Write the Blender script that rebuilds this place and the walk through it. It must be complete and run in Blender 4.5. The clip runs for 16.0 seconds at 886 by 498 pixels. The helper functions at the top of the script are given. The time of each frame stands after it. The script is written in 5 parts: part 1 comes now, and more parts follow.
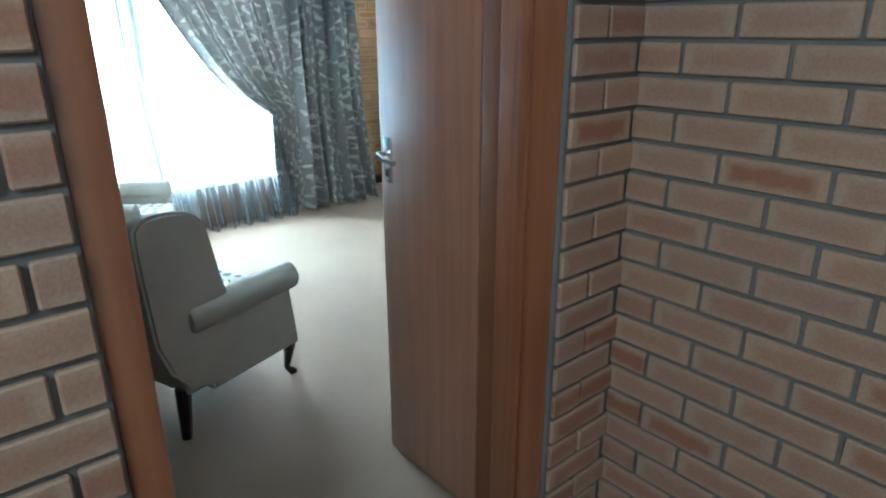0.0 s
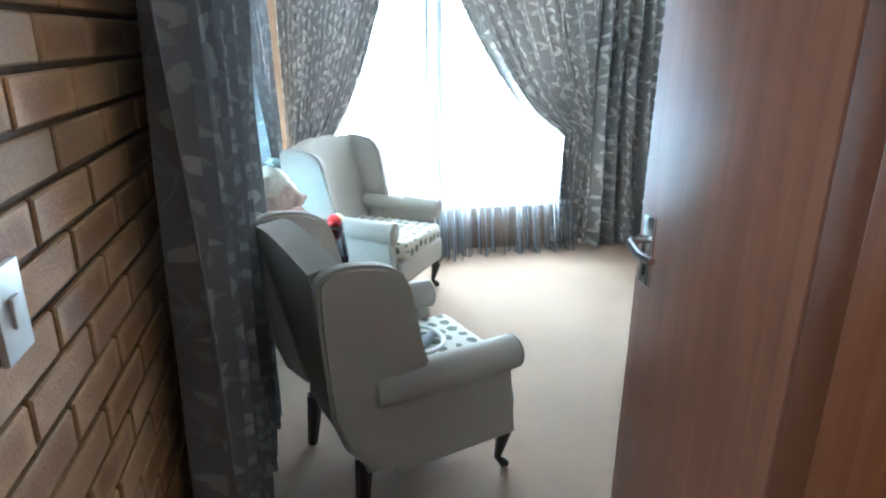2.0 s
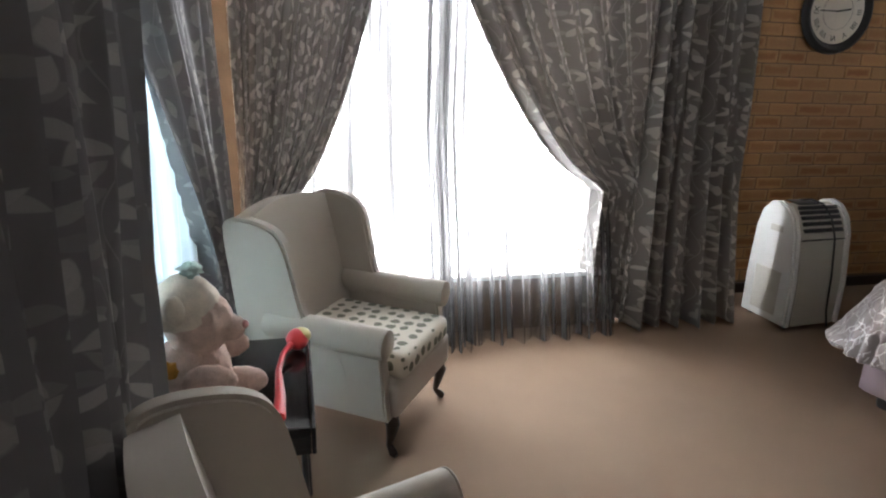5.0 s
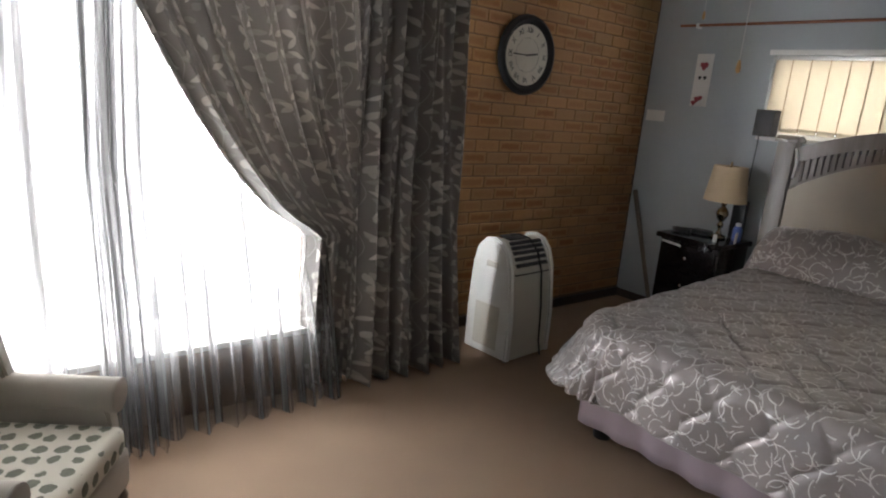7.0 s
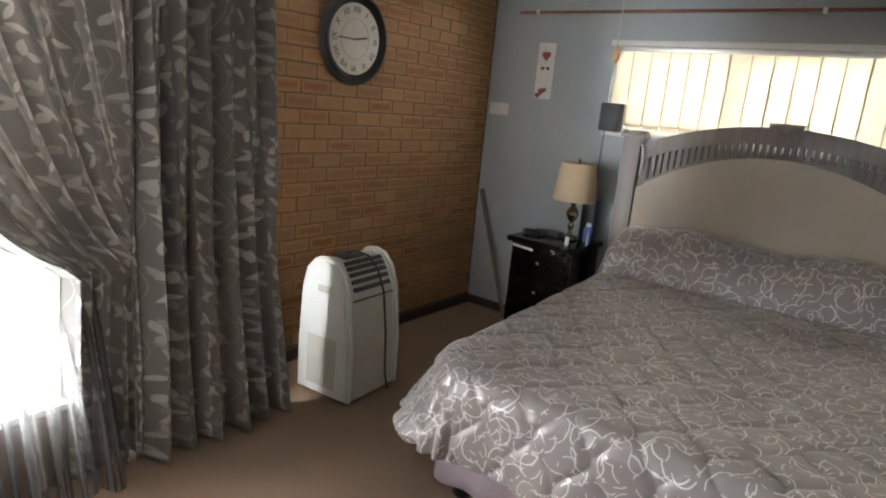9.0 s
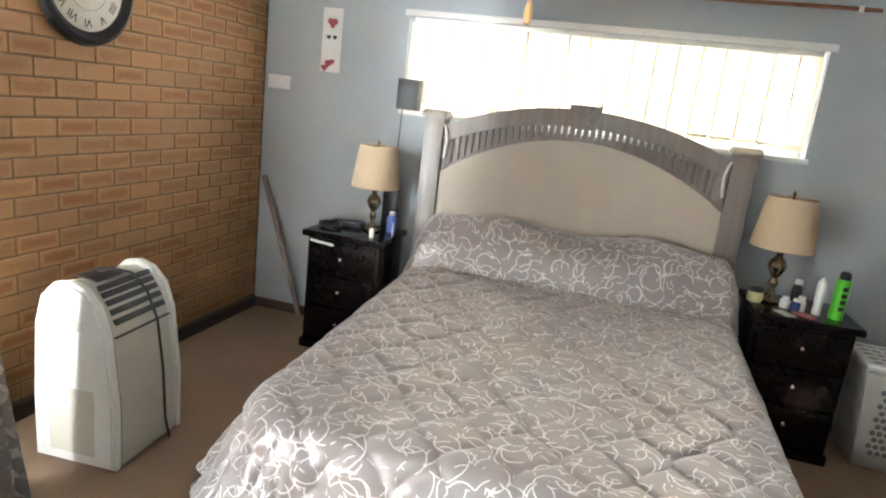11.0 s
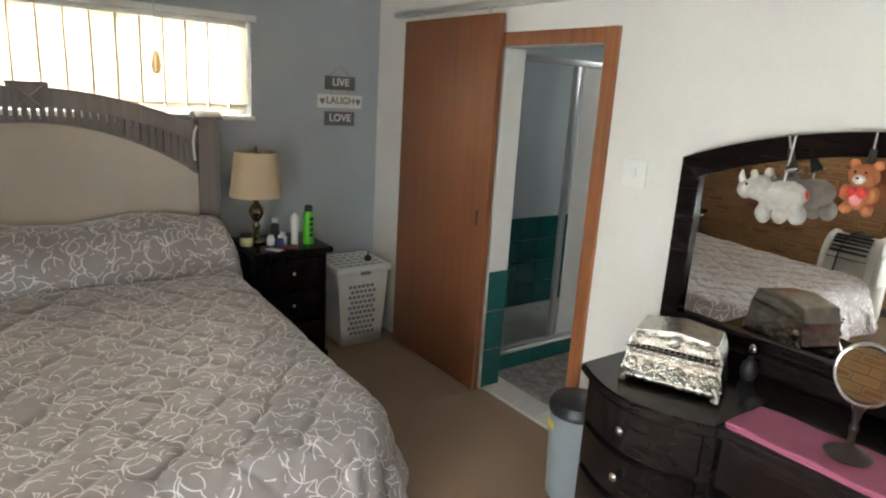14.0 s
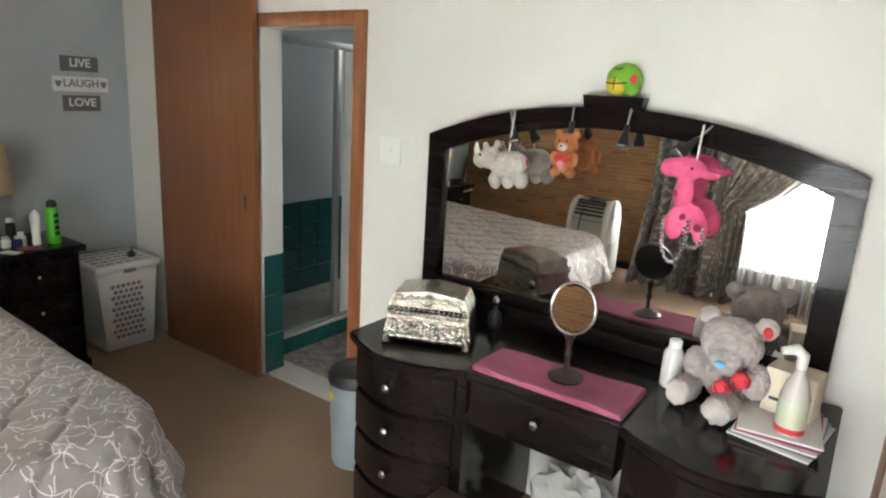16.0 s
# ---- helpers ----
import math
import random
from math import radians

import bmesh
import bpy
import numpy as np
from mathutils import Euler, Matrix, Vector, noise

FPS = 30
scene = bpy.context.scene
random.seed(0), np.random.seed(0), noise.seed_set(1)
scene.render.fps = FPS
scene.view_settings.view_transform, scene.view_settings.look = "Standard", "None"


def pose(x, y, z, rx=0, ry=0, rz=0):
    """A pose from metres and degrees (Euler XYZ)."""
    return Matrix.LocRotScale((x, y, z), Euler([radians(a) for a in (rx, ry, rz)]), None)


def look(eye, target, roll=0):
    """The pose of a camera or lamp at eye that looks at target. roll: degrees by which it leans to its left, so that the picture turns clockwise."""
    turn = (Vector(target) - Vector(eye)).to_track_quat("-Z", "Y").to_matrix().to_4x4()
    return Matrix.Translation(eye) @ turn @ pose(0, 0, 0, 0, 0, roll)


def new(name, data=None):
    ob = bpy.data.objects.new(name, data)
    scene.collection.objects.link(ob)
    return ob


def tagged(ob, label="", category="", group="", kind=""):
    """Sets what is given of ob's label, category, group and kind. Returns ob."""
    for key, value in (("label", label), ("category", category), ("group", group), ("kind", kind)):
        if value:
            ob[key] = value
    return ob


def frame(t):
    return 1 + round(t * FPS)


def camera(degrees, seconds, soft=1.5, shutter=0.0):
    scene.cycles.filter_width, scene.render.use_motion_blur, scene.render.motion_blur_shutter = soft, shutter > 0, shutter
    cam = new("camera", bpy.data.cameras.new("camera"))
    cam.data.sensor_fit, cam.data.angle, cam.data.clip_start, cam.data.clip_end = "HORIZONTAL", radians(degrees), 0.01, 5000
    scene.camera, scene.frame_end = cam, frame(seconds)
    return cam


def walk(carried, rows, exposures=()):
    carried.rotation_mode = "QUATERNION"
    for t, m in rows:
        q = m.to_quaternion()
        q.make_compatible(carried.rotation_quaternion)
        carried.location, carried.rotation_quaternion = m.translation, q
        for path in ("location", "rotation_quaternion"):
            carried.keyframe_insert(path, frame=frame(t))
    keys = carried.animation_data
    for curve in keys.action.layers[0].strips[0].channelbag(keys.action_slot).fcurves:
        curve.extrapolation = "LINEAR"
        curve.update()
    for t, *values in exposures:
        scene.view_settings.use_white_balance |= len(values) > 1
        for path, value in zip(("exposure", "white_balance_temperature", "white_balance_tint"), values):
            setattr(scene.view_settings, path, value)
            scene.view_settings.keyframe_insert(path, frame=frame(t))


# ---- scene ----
cam = camera(70.3, 16.0, soft=2.1)
PATH = [
    (0, (0.675, -1.072, 1.549), (1.888, 0.371, 0.882), -0.3),
    (0.5, (0.83, -0.911, 1.556), (1.94, 0.624, 0.914), -0.4),
    (1, (0.94, -0.788, 1.545), (1.815, 0.896, 0.915), -0.5),
    (1.5, (1.101, -0.664, 1.565), (1.632, 1.155, 0.927), -0.4),
    (2, (1.169, -0.549, 1.561), (1.551, 1.308, 0.924), 0.4),
    (2.5, (1.244, -0.299, 1.539), (1.591, 1.573, 0.927), 0.4),
    (3, (1.251, -0.121, 1.541), (1.547, 1.761, 0.933), 0.7),
    (5.5, (1.263, 0.75, 1.583), (1.861, 2.576, 1.027), 2.9),
    (6, (1.299, 0.855, 1.592), (2.178, 2.568, 1.05), 3.8),
    (6.5, (1.368, 0.958, 1.626), (2.481, 2.537, 1.109), 5.0),
    (7, (1.479, 1.085, 1.617), (2.725, 2.579, 1.151), 5.2),
    (7.5, (1.597, 1.169, 1.632), (2.962, 2.554, 1.166), 5.3),
    (8, (1.711, 1.289, 1.646), (3.169, 2.577, 1.185), 5.5),
    (10.5, (2.303, 1.776, 1.644), (4.097, 2.528, 1.178), 6.3),
    (11, (2.345, 1.913, 1.633), (4.23, 2.402, 1.177), 6.8),
    (11.5, (2.448, 1.982, 1.598), (4.382, 2.248, 1.164), 5.4),
    (12, (2.503, 2.058, 1.606), (4.456, 2.059, 1.179), 4.6),
    (12.5, (2.466, 2.224, 1.714), (4.388, 1.917, 1.252), 3.5),
    (13, (2.338, 2.288, 1.704), (4.19, 1.692, 1.244), 2.5),
    (13.5, (2.3, 2.419, 1.771), (4.001, 1.483, 1.29), 3.5),
    (14, (2.214, 2.36, 1.767), (3.774, 1.205, 1.287), 3.5),
    (14.5, (2.15, 2.306, 1.765), (3.619, 1.039, 1.282), 3.5),
    (15, (2.078, 2.283, 1.762), (3.435, 0.897, 1.275), 3.9),
    (15.5, (2.048, 2.296, 1.769), (3.265, 0.787, 1.281), 4.1),
    (16, (2.046, 2.328, 1.757), (3.15, 0.732, 1.271), 3.4),
]
STOPS = [(0, 2.05, 4500, -13), (1, 2.05, 4700, -9), (2.5, 2.0, 4950, -1), (3.2, 1.5, 5400, 4), (5.3, 0.35, 6300, 14), (7, 0.15, 6400, 14), (8.2, 0.35, 6400, 12), (10.3, 1.75, 6400, 10), (11.2, 2.05, 6300, 8), (12, 1.9, 6250, 6), (14, 1.45, 6500, 7), (16, 1.5, 6550, 7)]
walk(cam, [(t, look(eye, target, roll)) for t, eye, target, roll in PATH], STOPS)

# ---- world and light ----
world = bpy.data.worlds.new("overcast_sky")
scene.world = world
world.use_nodes = True
wn = world.node_tree.nodes
sky = wn.new("ShaderNodeTexSky")
sky.sky_type, sky.sun_disc, sky.sun_elevation, sky.sun_rotation = "NISHITA", False, radians(50), radians(200)
world.node_tree.links.new(sky.outputs["Color"], wn["Background"].inputs["Color"])
wn["Background"].inputs["Strength"].default_value = 0.1
sun = new("sun", bpy.data.lights.new("sun", "SUN"))
sun.data.energy, sun.data.angle, sun.data.color = 1.2, radians(12), (1, 0.96, 0.9)
sun.matrix_world = look((-1, 8, 9), (2, 4, 0))


def area_light(name, eye, target, w, h, power, color=(1, 1, 1)):
    """A rectangular lamp: sky light at one window opening, also used for added fills."""
    lamp = new(name, bpy.data.lights.new(name, "AREA"))
    lamp.data.shape, lamp.data.size, lamp.data.size_y, lamp.data.energy, lamp.data.color = "RECTANGLE", w, h, power, color
    lamp.matrix_world = look(eye, target)
    return lamp


area_light("north_window_sky", (2.05, 4.85, 1.3), (2.05, 0, 1.3), 2.5, 2.3, 700, (0.97, 0.99, 1))
area_light("west_window_sky", (0.3, 2.58, 1.3), (5, 2.58, 1.3), 1.2, 2.0, 200, (0.95, 0.98, 1))
area_light("east_window_sky", (6.72, 2.13, 1.85), (0, 2.13, 1.85), 2.5, 0.7, 95, (1, 0.98, 0.95))
# Added fill lamps for bathroom and passage, where no window is built.
area_light("bathroom_sky", (4.6, -1.9, 2.2), (5.0, -0.8, 0.6), 0.5, 0.5, 1.9)
area_light("passage_sky", (-0.45, -1.3, 2.35), (2.0, -1.0, 0.9), 0.8, 0.8, 7.5, (1, 0.95, 0.88))

# ---- materials ----
def nodes_of(name):
    m = bpy.data.materials.new(name)
    m.use_nodes = True
    nt = m.node_tree
    return m, nt, nt.nodes["Principled BSDF"]


def ramp(nt, fac, stops):
    r = nt.nodes.new("ShaderNodeValToRGB")
    while len(r.color_ramp.elements) < len(stops):
        r.color_ramp.elements.new(0.5)
    for e, (p, c) in zip(r.color_ramp.elements, stops):
        e.position, e.color = p, (*c, 1)
    nt.links.new(fac, r.inputs["Fac"])
    return r.outputs["Color"]


def coords(nt, scale=(1, 1, 1), kind="Object"):
    tc, mp = nt.nodes.new("ShaderNodeTexCoord"), nt.nodes.new("ShaderNodeMapping")
    mp.inputs["Scale"].default_value = scale
    nt.links.new(tc.outputs[kind], mp.inputs["Vector"])
    return mp.outputs["Vector"]


def noise_of(nt, vec, scale, detail=4, rough=0.55, distortion=0.0):
    n = nt.nodes.new("ShaderNodeTexNoise")
    n.inputs["Scale"].default_value, n.inputs["Detail"].default_value = scale, detail
    n.inputs["Roughness"].default_value, n.inputs["Distortion"].default_value = rough, distortion
    nt.links.new(vec, n.inputs["Vector"])
    return n.outputs["Fac"]


def math_of(nt, op, a, b=None, c=None):
    n = nt.nodes.new("ShaderNodeMath")
    n.operation = op
    for i, v in enumerate((a, b, c)):
        if v is None:
            continue
        if isinstance(v, (int, float)):
            n.inputs[i].default_value = v
        else:
            nt.links.new(v, n.inputs[i])
    return n.outputs[0]


def mix_of(nt, fac, a, b, blend="MIX"):
    n = nt.nodes.new("ShaderNodeMix")
    n.data_type, n.blend_type = "RGBA", blend
    for s, v in ((n.inputs[0], fac), (n.inputs[6], a), (n.inputs[7], b)):
        if isinstance(v, (int, float)):
            s.default_value = v
        elif isinstance(v, tuple):
            s.default_value = (*v, 1)
        else:
            nt.links.new(v, s)
    return n.outputs[2]


def bump_to(nt, bsdf, height, strength=0.3, distance=0.01):
    b = nt.nodes.new("ShaderNodeBump")
    b.inputs["Strength"].default_value, b.inputs["Distance"].default_value = strength, distance
    nt.links.new(height, b.inputs["Height"])
    nt.links.new(b.outputs["Normal"], bsdf.inputs["Normal"])


def plain(name, color, rough=0.5, metal=0.0, var=0.12, scale=6.0, fine=90.0, bump=0.08, coat=0.0, trans=0.0, stretch=(1, 1, 1)):
    """A surface with broad and fine variation of colour, gloss and relief."""
    m, nt, b = nodes_of(name)
    v = coords(nt, stretch)
    n1, n2 = noise_of(nt, v, scale), noise_of(nt, v, fine, 3)
    f = math_of(nt, "ADD", math_of(nt, "MULTIPLY", n1, 0.65), math_of(nt, "MULTIPLY", n2, 0.35))
    lo, hi = tuple(c * (1 - var) for c in color), tuple(min(1, c * (1 + var)) for c in color)
    nt.links.new(ramp(nt, f, [(0.3, lo), (0.7, hi)]), b.inputs["Base Color"])
    rr = nt.nodes.new("ShaderNodeMapRange")
    rr.inputs["To Min"].default_value, rr.inputs["To Max"].default_value = max(0.02, rough - 0.08), min(1, rough + 0.08)
    nt.links.new(n1, rr.inputs["Value"])
    nt.links.new(rr.outputs[0], b.inputs["Roughness"])
    b.inputs["Metallic"].default_value, b.inputs["Coat Weight"].default_value = metal, coat
    b.inputs["Transmission Weight"].default_value = trans
    if bump:
        bump_to(nt, b, n2, bump, 0.004)
    return m


def wood(name, dark, light, rough=0.35, coat=0.2, axis=2, grain=26.0):
    m, nt, b = nodes_of(name)
    s = [grain, grain, grain]
    s[axis] = grain * 0.035
    v = coords(nt, tuple(s))
    n1, n2 = noise_of(nt, v, 1.0, 6, 0.6, 0.6), noise_of(nt, coords(nt), 2.0, 2)
    f = math_of(nt, "ADD", math_of(nt, "MULTIPLY", n1, 0.8), math_of(nt, "MULTIPLY", n2, 0.25))
    nt.links.new(ramp(nt, f, [(0.32, dark), (0.72, light)]), b.inputs["Base Color"])
    b.inputs["Roughness"].default_value, b.inputs["Coat Weight"].default_value = rough, coat
    bump_to(nt, b, n1, 0.08, 0.003)
    return m


def brick_material(name, buff, red, grey, core=0.0):
    """Face brick: buff arrises, a flashed red-brown heart, each brick its own shade."""
    m, nt, b = nodes_of(name)
    tc, oi = nt.nodes.new("ShaderNodeTexCoord"), nt.nodes.new("ShaderNodeObjectInfo")
    add = nt.nodes.new("ShaderNodeVectorMath")
    add.operation = "MULTIPLY_ADD"
    add.inputs[1].default_value = (1, 1, 1)
    cmb = nt.nodes.new("ShaderNodeCombineXYZ")
    off = math_of(nt, "MULTIPLY", oi.outputs["Random"], 37.0)
    nt.links.new(off, cmb.inputs[0])
    nt.links.new(off, cmb.inputs[2])
    nt.links.new(tc.outputs["Object"], add.inputs[0])
    nt.links.new(cmb.outputs[0], add.inputs[2])
    v = add.outputs[0]
    n1, n2 = noise_of(nt, v, 14, 4), noise_of(nt, v, 160, 3)
    sep = nt.nodes.new("ShaderNodeSeparateXYZ")
    nt.links.new(tc.outputs["Object"], sep.inputs[0])
    ex = math_of(nt, "SUBTRACT", 0.098, math_of(nt, "ABSOLUTE", sep.outputs[0]))
    ez = math_of(nt, "SUBTRACT", 0.03, math_of(nt, "ABSOLUTE", sep.outputs[2]))
    edge = math_of(nt, "MINIMUM", ex, ez)
    heart = math_of(nt, "ADD", math_of(nt, "MULTIPLY", edge, 55.0), math_of(nt, "MULTIPLY", math_of(nt, "SUBTRACT", n1, 0.5), 1.6))
    heart = math_of(nt, "MULTIPLY", math_of(nt, "MINIMUM", math_of(nt, "MAXIMUM", heart, 0.0), 1.0), math_of(nt, "MAXIMUM", math_of(nt, "FRACT", math_of(nt, "MULTIPLY", oi.outputs["Random"], 7.3)), core))
    c = mix_of(nt, heart, mix_of(nt, math_of(nt, "FRACT", math_of(nt, "MULTIPLY", oi.outputs["Random"], 13.7)), buff, grey), red)
    c = mix_of(nt, 0.35, c, ramp(nt, n2, [(0.3, (0.35, 0.33, 0.3)), (0.65, (0.85, 0.85, 0.85))]), "MULTIPLY")
    nt.links.new(c, b.inputs["Base Color"])
    b.inputs["Roughness"].default_value = 0.75
    bump_to(nt, b, math_of(nt, "ADD", n2, math_of(nt, "MULTIPLY", n1, 1.5)), 0.35, 0.004)
    return m


def leaf_cloth(name, ground, leaf, size=0.1, sheer=0.1, rough=0.6):
    """Woven curtain with wavering upright stems; pale and fainter leaves stand off them in pairs."""
    m, nt, b = nodes_of(name)
    v = coords(nt, (1, 1, 1), "UV")
    sp0 = nt.nodes.new("ShaderNodeSeparateXYZ")
    nt.links.new(v, sp0.inputs[0])
    U, V = sp0.outputs[0], sp0.outputs[1]
    mask = None
    for k, (pitch, row, shift, tilt, weight) in enumerate(((size * 1.9, size * 0.95, 0.0, 0.7, 1.0), (size * 1.9, size * 1.2, 0.5, 0.9, 0.85), (size * 1.5, size * 1.05, 0.27, 0.2, 0.36))):
        uu = math_of(nt, "ADD", math_of(nt, "ADD", math_of(nt, "DIVIDE", U, pitch), shift), math_of(nt, "MULTIPLY", math_of(nt, "SINE", math_of(nt, "MULTIPLY", V, 2.1 / size + k)), 0.1))
        col = math_of(nt, "FLOOR", uu)
        fu = math_of(nt, "MULTIPLY", math_of(nt, "SUBTRACT", math_of(nt, "FRACT", uu), 0.5), pitch)
        side = math_of(nt, "SIGN", fu)
        stagger = math_of(nt, "ADD", math_of(nt, "MULTIPLY", col, 0.37), math_of(nt, "MULTIPLY", side, 0.23))
        vv = math_of(nt, "ADD", math_of(nt, "DIVIDE", V, row), stagger)
        cell = math_of(nt, "ADD", math_of(nt, "MULTIPLY", math_of(nt, "FLOOR", vv), 3.7), math_of(nt, "ADD", math_of(nt, "MULTIPLY", col, 11.3), side))
        wn = nt.nodes.new("ShaderNodeTexWhiteNoise")
        wn.noise_dimensions = "1D"
        nt.links.new(cell, wn.inputs["W"])
        rnd = wn.outputs["Value"]
        fv = math_of(nt, "MULTIPLY", math_of(nt, "SUBTRACT", math_of(nt, "FRACT", vv), 0.5), row)
        px = math_of(nt, "SUBTRACT", math_of(nt, "ABSOLUTE", fu), pitch * 0.235)
        ang = math_of(nt, "ADD", tilt, math_of(nt, "MULTIPLY", math_of(nt, "SUBTRACT", rnd, 0.5), 1.1))
        ca, sa = math_of(nt, "COSINE", ang), math_of(nt, "SINE", ang)
        along = math_of(nt, "ADD", math_of(nt, "MULTIPLY", px, ca), math_of(nt, "MULTIPLY", fv, sa))
        across = math_of(nt, "ABSOLUTE", math_of(nt, "SUBTRACT", math_of(nt, "MULTIPLY", fv, ca), math_of(nt, "MULTIPLY", px, sa)))
        q = math_of(nt, "DIVIDE", along, pitch * 0.19)
        half = math_of(nt, "MULTIPLY", math_of(nt, "SUBTRACT", 1.0, math_of(nt, "MULTIPLY", q, q)), size * 0.155)
        soft = nt.nodes.new("ShaderNodeMapRange")
        soft.inputs["From Max"].default_value = size * 0.03
        nt.links.new(math_of(nt, "SUBTRACT", half, across), soft.inputs["Value"])
        keep = math_of(nt, "MULTIPLY", math_of(nt, "GREATER_THAN", rnd, 0.14), math_of(nt, "ADD", 0.5, math_of(nt, "MULTIPLY", math_of(nt, "FRACT", math_of(nt, "MULTIPLY", rnd, 17.0)), 0.5)))
        one = math_of(nt, "MULTIPLY", math_of(nt, "MULTIPLY", soft.outputs[0], keep), weight)
        if k == 0:
            stem = math_of(nt, "MULTIPLY", math_of(nt, "LESS_THAN", math_of(nt, "ABSOLUTE", fu), size * 0.014), 0.3)
            one = math_of(nt, "MAXIMUM", one, stem)
        mask = one if mask is None else math_of(nt, "MAXIMUM", mask, one)
    weave, tone = noise_of(nt, v, 420, 2), noise_of(nt, v, 2.5, 3)
    mask = math_of(nt, "MULTIPLY", mask, math_of(nt, "ADD", 0.72, math_of(nt, "MULTIPLY", weave, 0.5)))
    c = mix_of(nt, mask, mix_of(nt, tone, ground, tuple(g * 1.35 for g in ground)), leaf)
    nt.links.new(c, b.inputs["Base Color"])
    b.inputs["Roughness"].default_value, b.inputs["Sheen Weight"].default_value = rough, 0.3
    bump_to(nt, b, math_of(nt, "ADD", weave, mask), 0.15, 0.002)
    tr, mx = nt.nodes.new("ShaderNodeBsdfTranslucent"), nt.nodes.new("ShaderNodeMixShader")
    tr.inputs["Color"].default_value = (*(g * 1.75 for g in ground), 1)
    mx.inputs[0].default_value = sheer
    nt.links.new(b.outputs[0], mx.inputs[1])
    nt.links.new(tr.outputs[0], mx.inputs[2])
    nt.links.new(mx.outputs[0], nt.nodes["Material Output"].inputs["Surface"])
    return m


def net_cloth(name, color, clear=0.45, low=0.0):
    """Sheer voile: part open weave, part translucent thread."""
    m, nt, b = nodes_of(name)
    v = coords(nt, (1, 1, 1), "UV")
    st = noise_of(nt, coords(nt, (12, 0.22, 1), "UV"), 1.0, 2)
    tr, tp, m1, m2, df = (nt.nodes.new(k) for k in ("ShaderNodeBsdfTranslucent", "ShaderNodeBsdfTransparent", "ShaderNodeMixShader", "ShaderNodeMixShader", "ShaderNodeBsdfDiffuse"))
    tr.inputs["Color"].default_value = df.inputs["Color"].default_value = (*color, 1)
    m1.inputs[0].default_value = 0.6
    nt.links.new(df.outputs[0], m1.inputs[1])
    nt.links.new(tr.outputs[0], m1.inputs[2])
    gaps = nt.nodes.new("ShaderNodeMapRange")
    gaps.inputs["From Min"].default_value, gaps.inputs["From Max"].default_value = 0.38, 0.53
    gaps.inputs["To Min"].default_value, gaps.inputs["To Max"].default_value = low, clear
    nt.links.new(st, gaps.inputs["Value"])
    nt.links.new(gaps.outputs[0], m2.inputs[0])
    nt.links.new(m1.outputs[0], m2.inputs[1])
    nt.links.new(tp.outputs[0], m2.inputs[2])
    nt.links.new(m2.outputs[0], nt.nodes["Material Output"].inputs["Surface"])
    return m


def quilt_cloth(name):
    """Taupe satin with pale interlaced arcs, stitched in rounds."""
    m, nt, b = nodes_of(name)
    v = coords(nt, (1, 1, 1), "UV")
    rings = None
    for k, (scale, off, width) in enumerate(((8.2, 0.0, 0.02), (6.7, 3.3, 0.014), (10.2, 7.1, 0.022), (7.4, 11.9, 0.015))):
        mp = nt.nodes.new("ShaderNodeMapping")
        mp.inputs["Location"].default_value = (off, off * 0.7, 0)
        nt.links.new(v, mp.inputs["Vector"])
        vo = nt.nodes.new("ShaderNodeTexVoronoi")
        vo.voronoi_dimensions, vo.inputs["Scale"].default_value, vo.inputs["Randomness"].default_value = "2D", scale, 1.0
        nt.links.new(mp.outputs[0], vo.inputs["Vector"])
        gate = math_of(nt, "GREATER_THAN", noise_of(nt, mp.outputs[0], 11 + 3 * k, 1), 0.49)
        line = math_of(nt, "MULTIPLY", gate, math_of(nt, "LESS_THAN", math_of(nt, "ABSOLUTE", math_of(nt, "SUBTRACT", vo.outputs["Distance"], 0.42)), width))
        rings = line if rings is None else math_of(nt, "MAXIMUM", rings, line)
    tone = noise_of(nt, v, 3, 3)
    nt.links.new(mix_of(nt, math_of(nt, "MULTIPLY", rings, 0.85), mix_of(nt, tone, (0.29, 0.256, 0.25), (0.39, 0.35, 0.343)), (0.9, 0.88, 0.87)), b.inputs["Base Color"])
    b.inputs["Roughness"].default_value, b.inputs["Sheen Weight"].default_value, b.inputs["Metallic"].default_value = 0.28, 0.5, 0.3
    bump_to(nt, b, math_of(nt, "ADD", math_of(nt, "MULTIPLY", rings, 0.4), noise_of(nt, v, 55, 3)), 0.25, 0.006)
    return m


def motif_cloth(name, ground, blob, scale):
    m, nt, b = nodes_of(name)
    v = coords(nt)
    vo = nt.nodes.new("ShaderNodeTexVoronoi")
    vo.inputs["Scale"].default_value, vo.inputs["Randomness"].default_value = scale, 0.3
    nt.links.new(v, vo.inputs["Vector"])
    edge = math_of(nt, "ADD", vo.outputs["Distance"], math_of(nt, "MULTIPLY", noise_of(nt, v, 45, 2), 0.35))
    c = mix_of(nt, math_of(nt, "LESS_THAN", edge, 0.52), ground, mix_of(nt, noise_of(nt, v, 30, 2), blob, tuple(x * 2 for x in blob)))
    nt.links.new(c, b.inputs["Base Color"])
    b.inputs["Roughness"].default_value = 0.85
    bump_to(nt, b, noise_of(nt, v, 200, 2), 0.2, 0.003)
    return m


def fur(name, color):
    return plain(name, color, 0.95, 0, 0.25, 20, 260, 0.9)


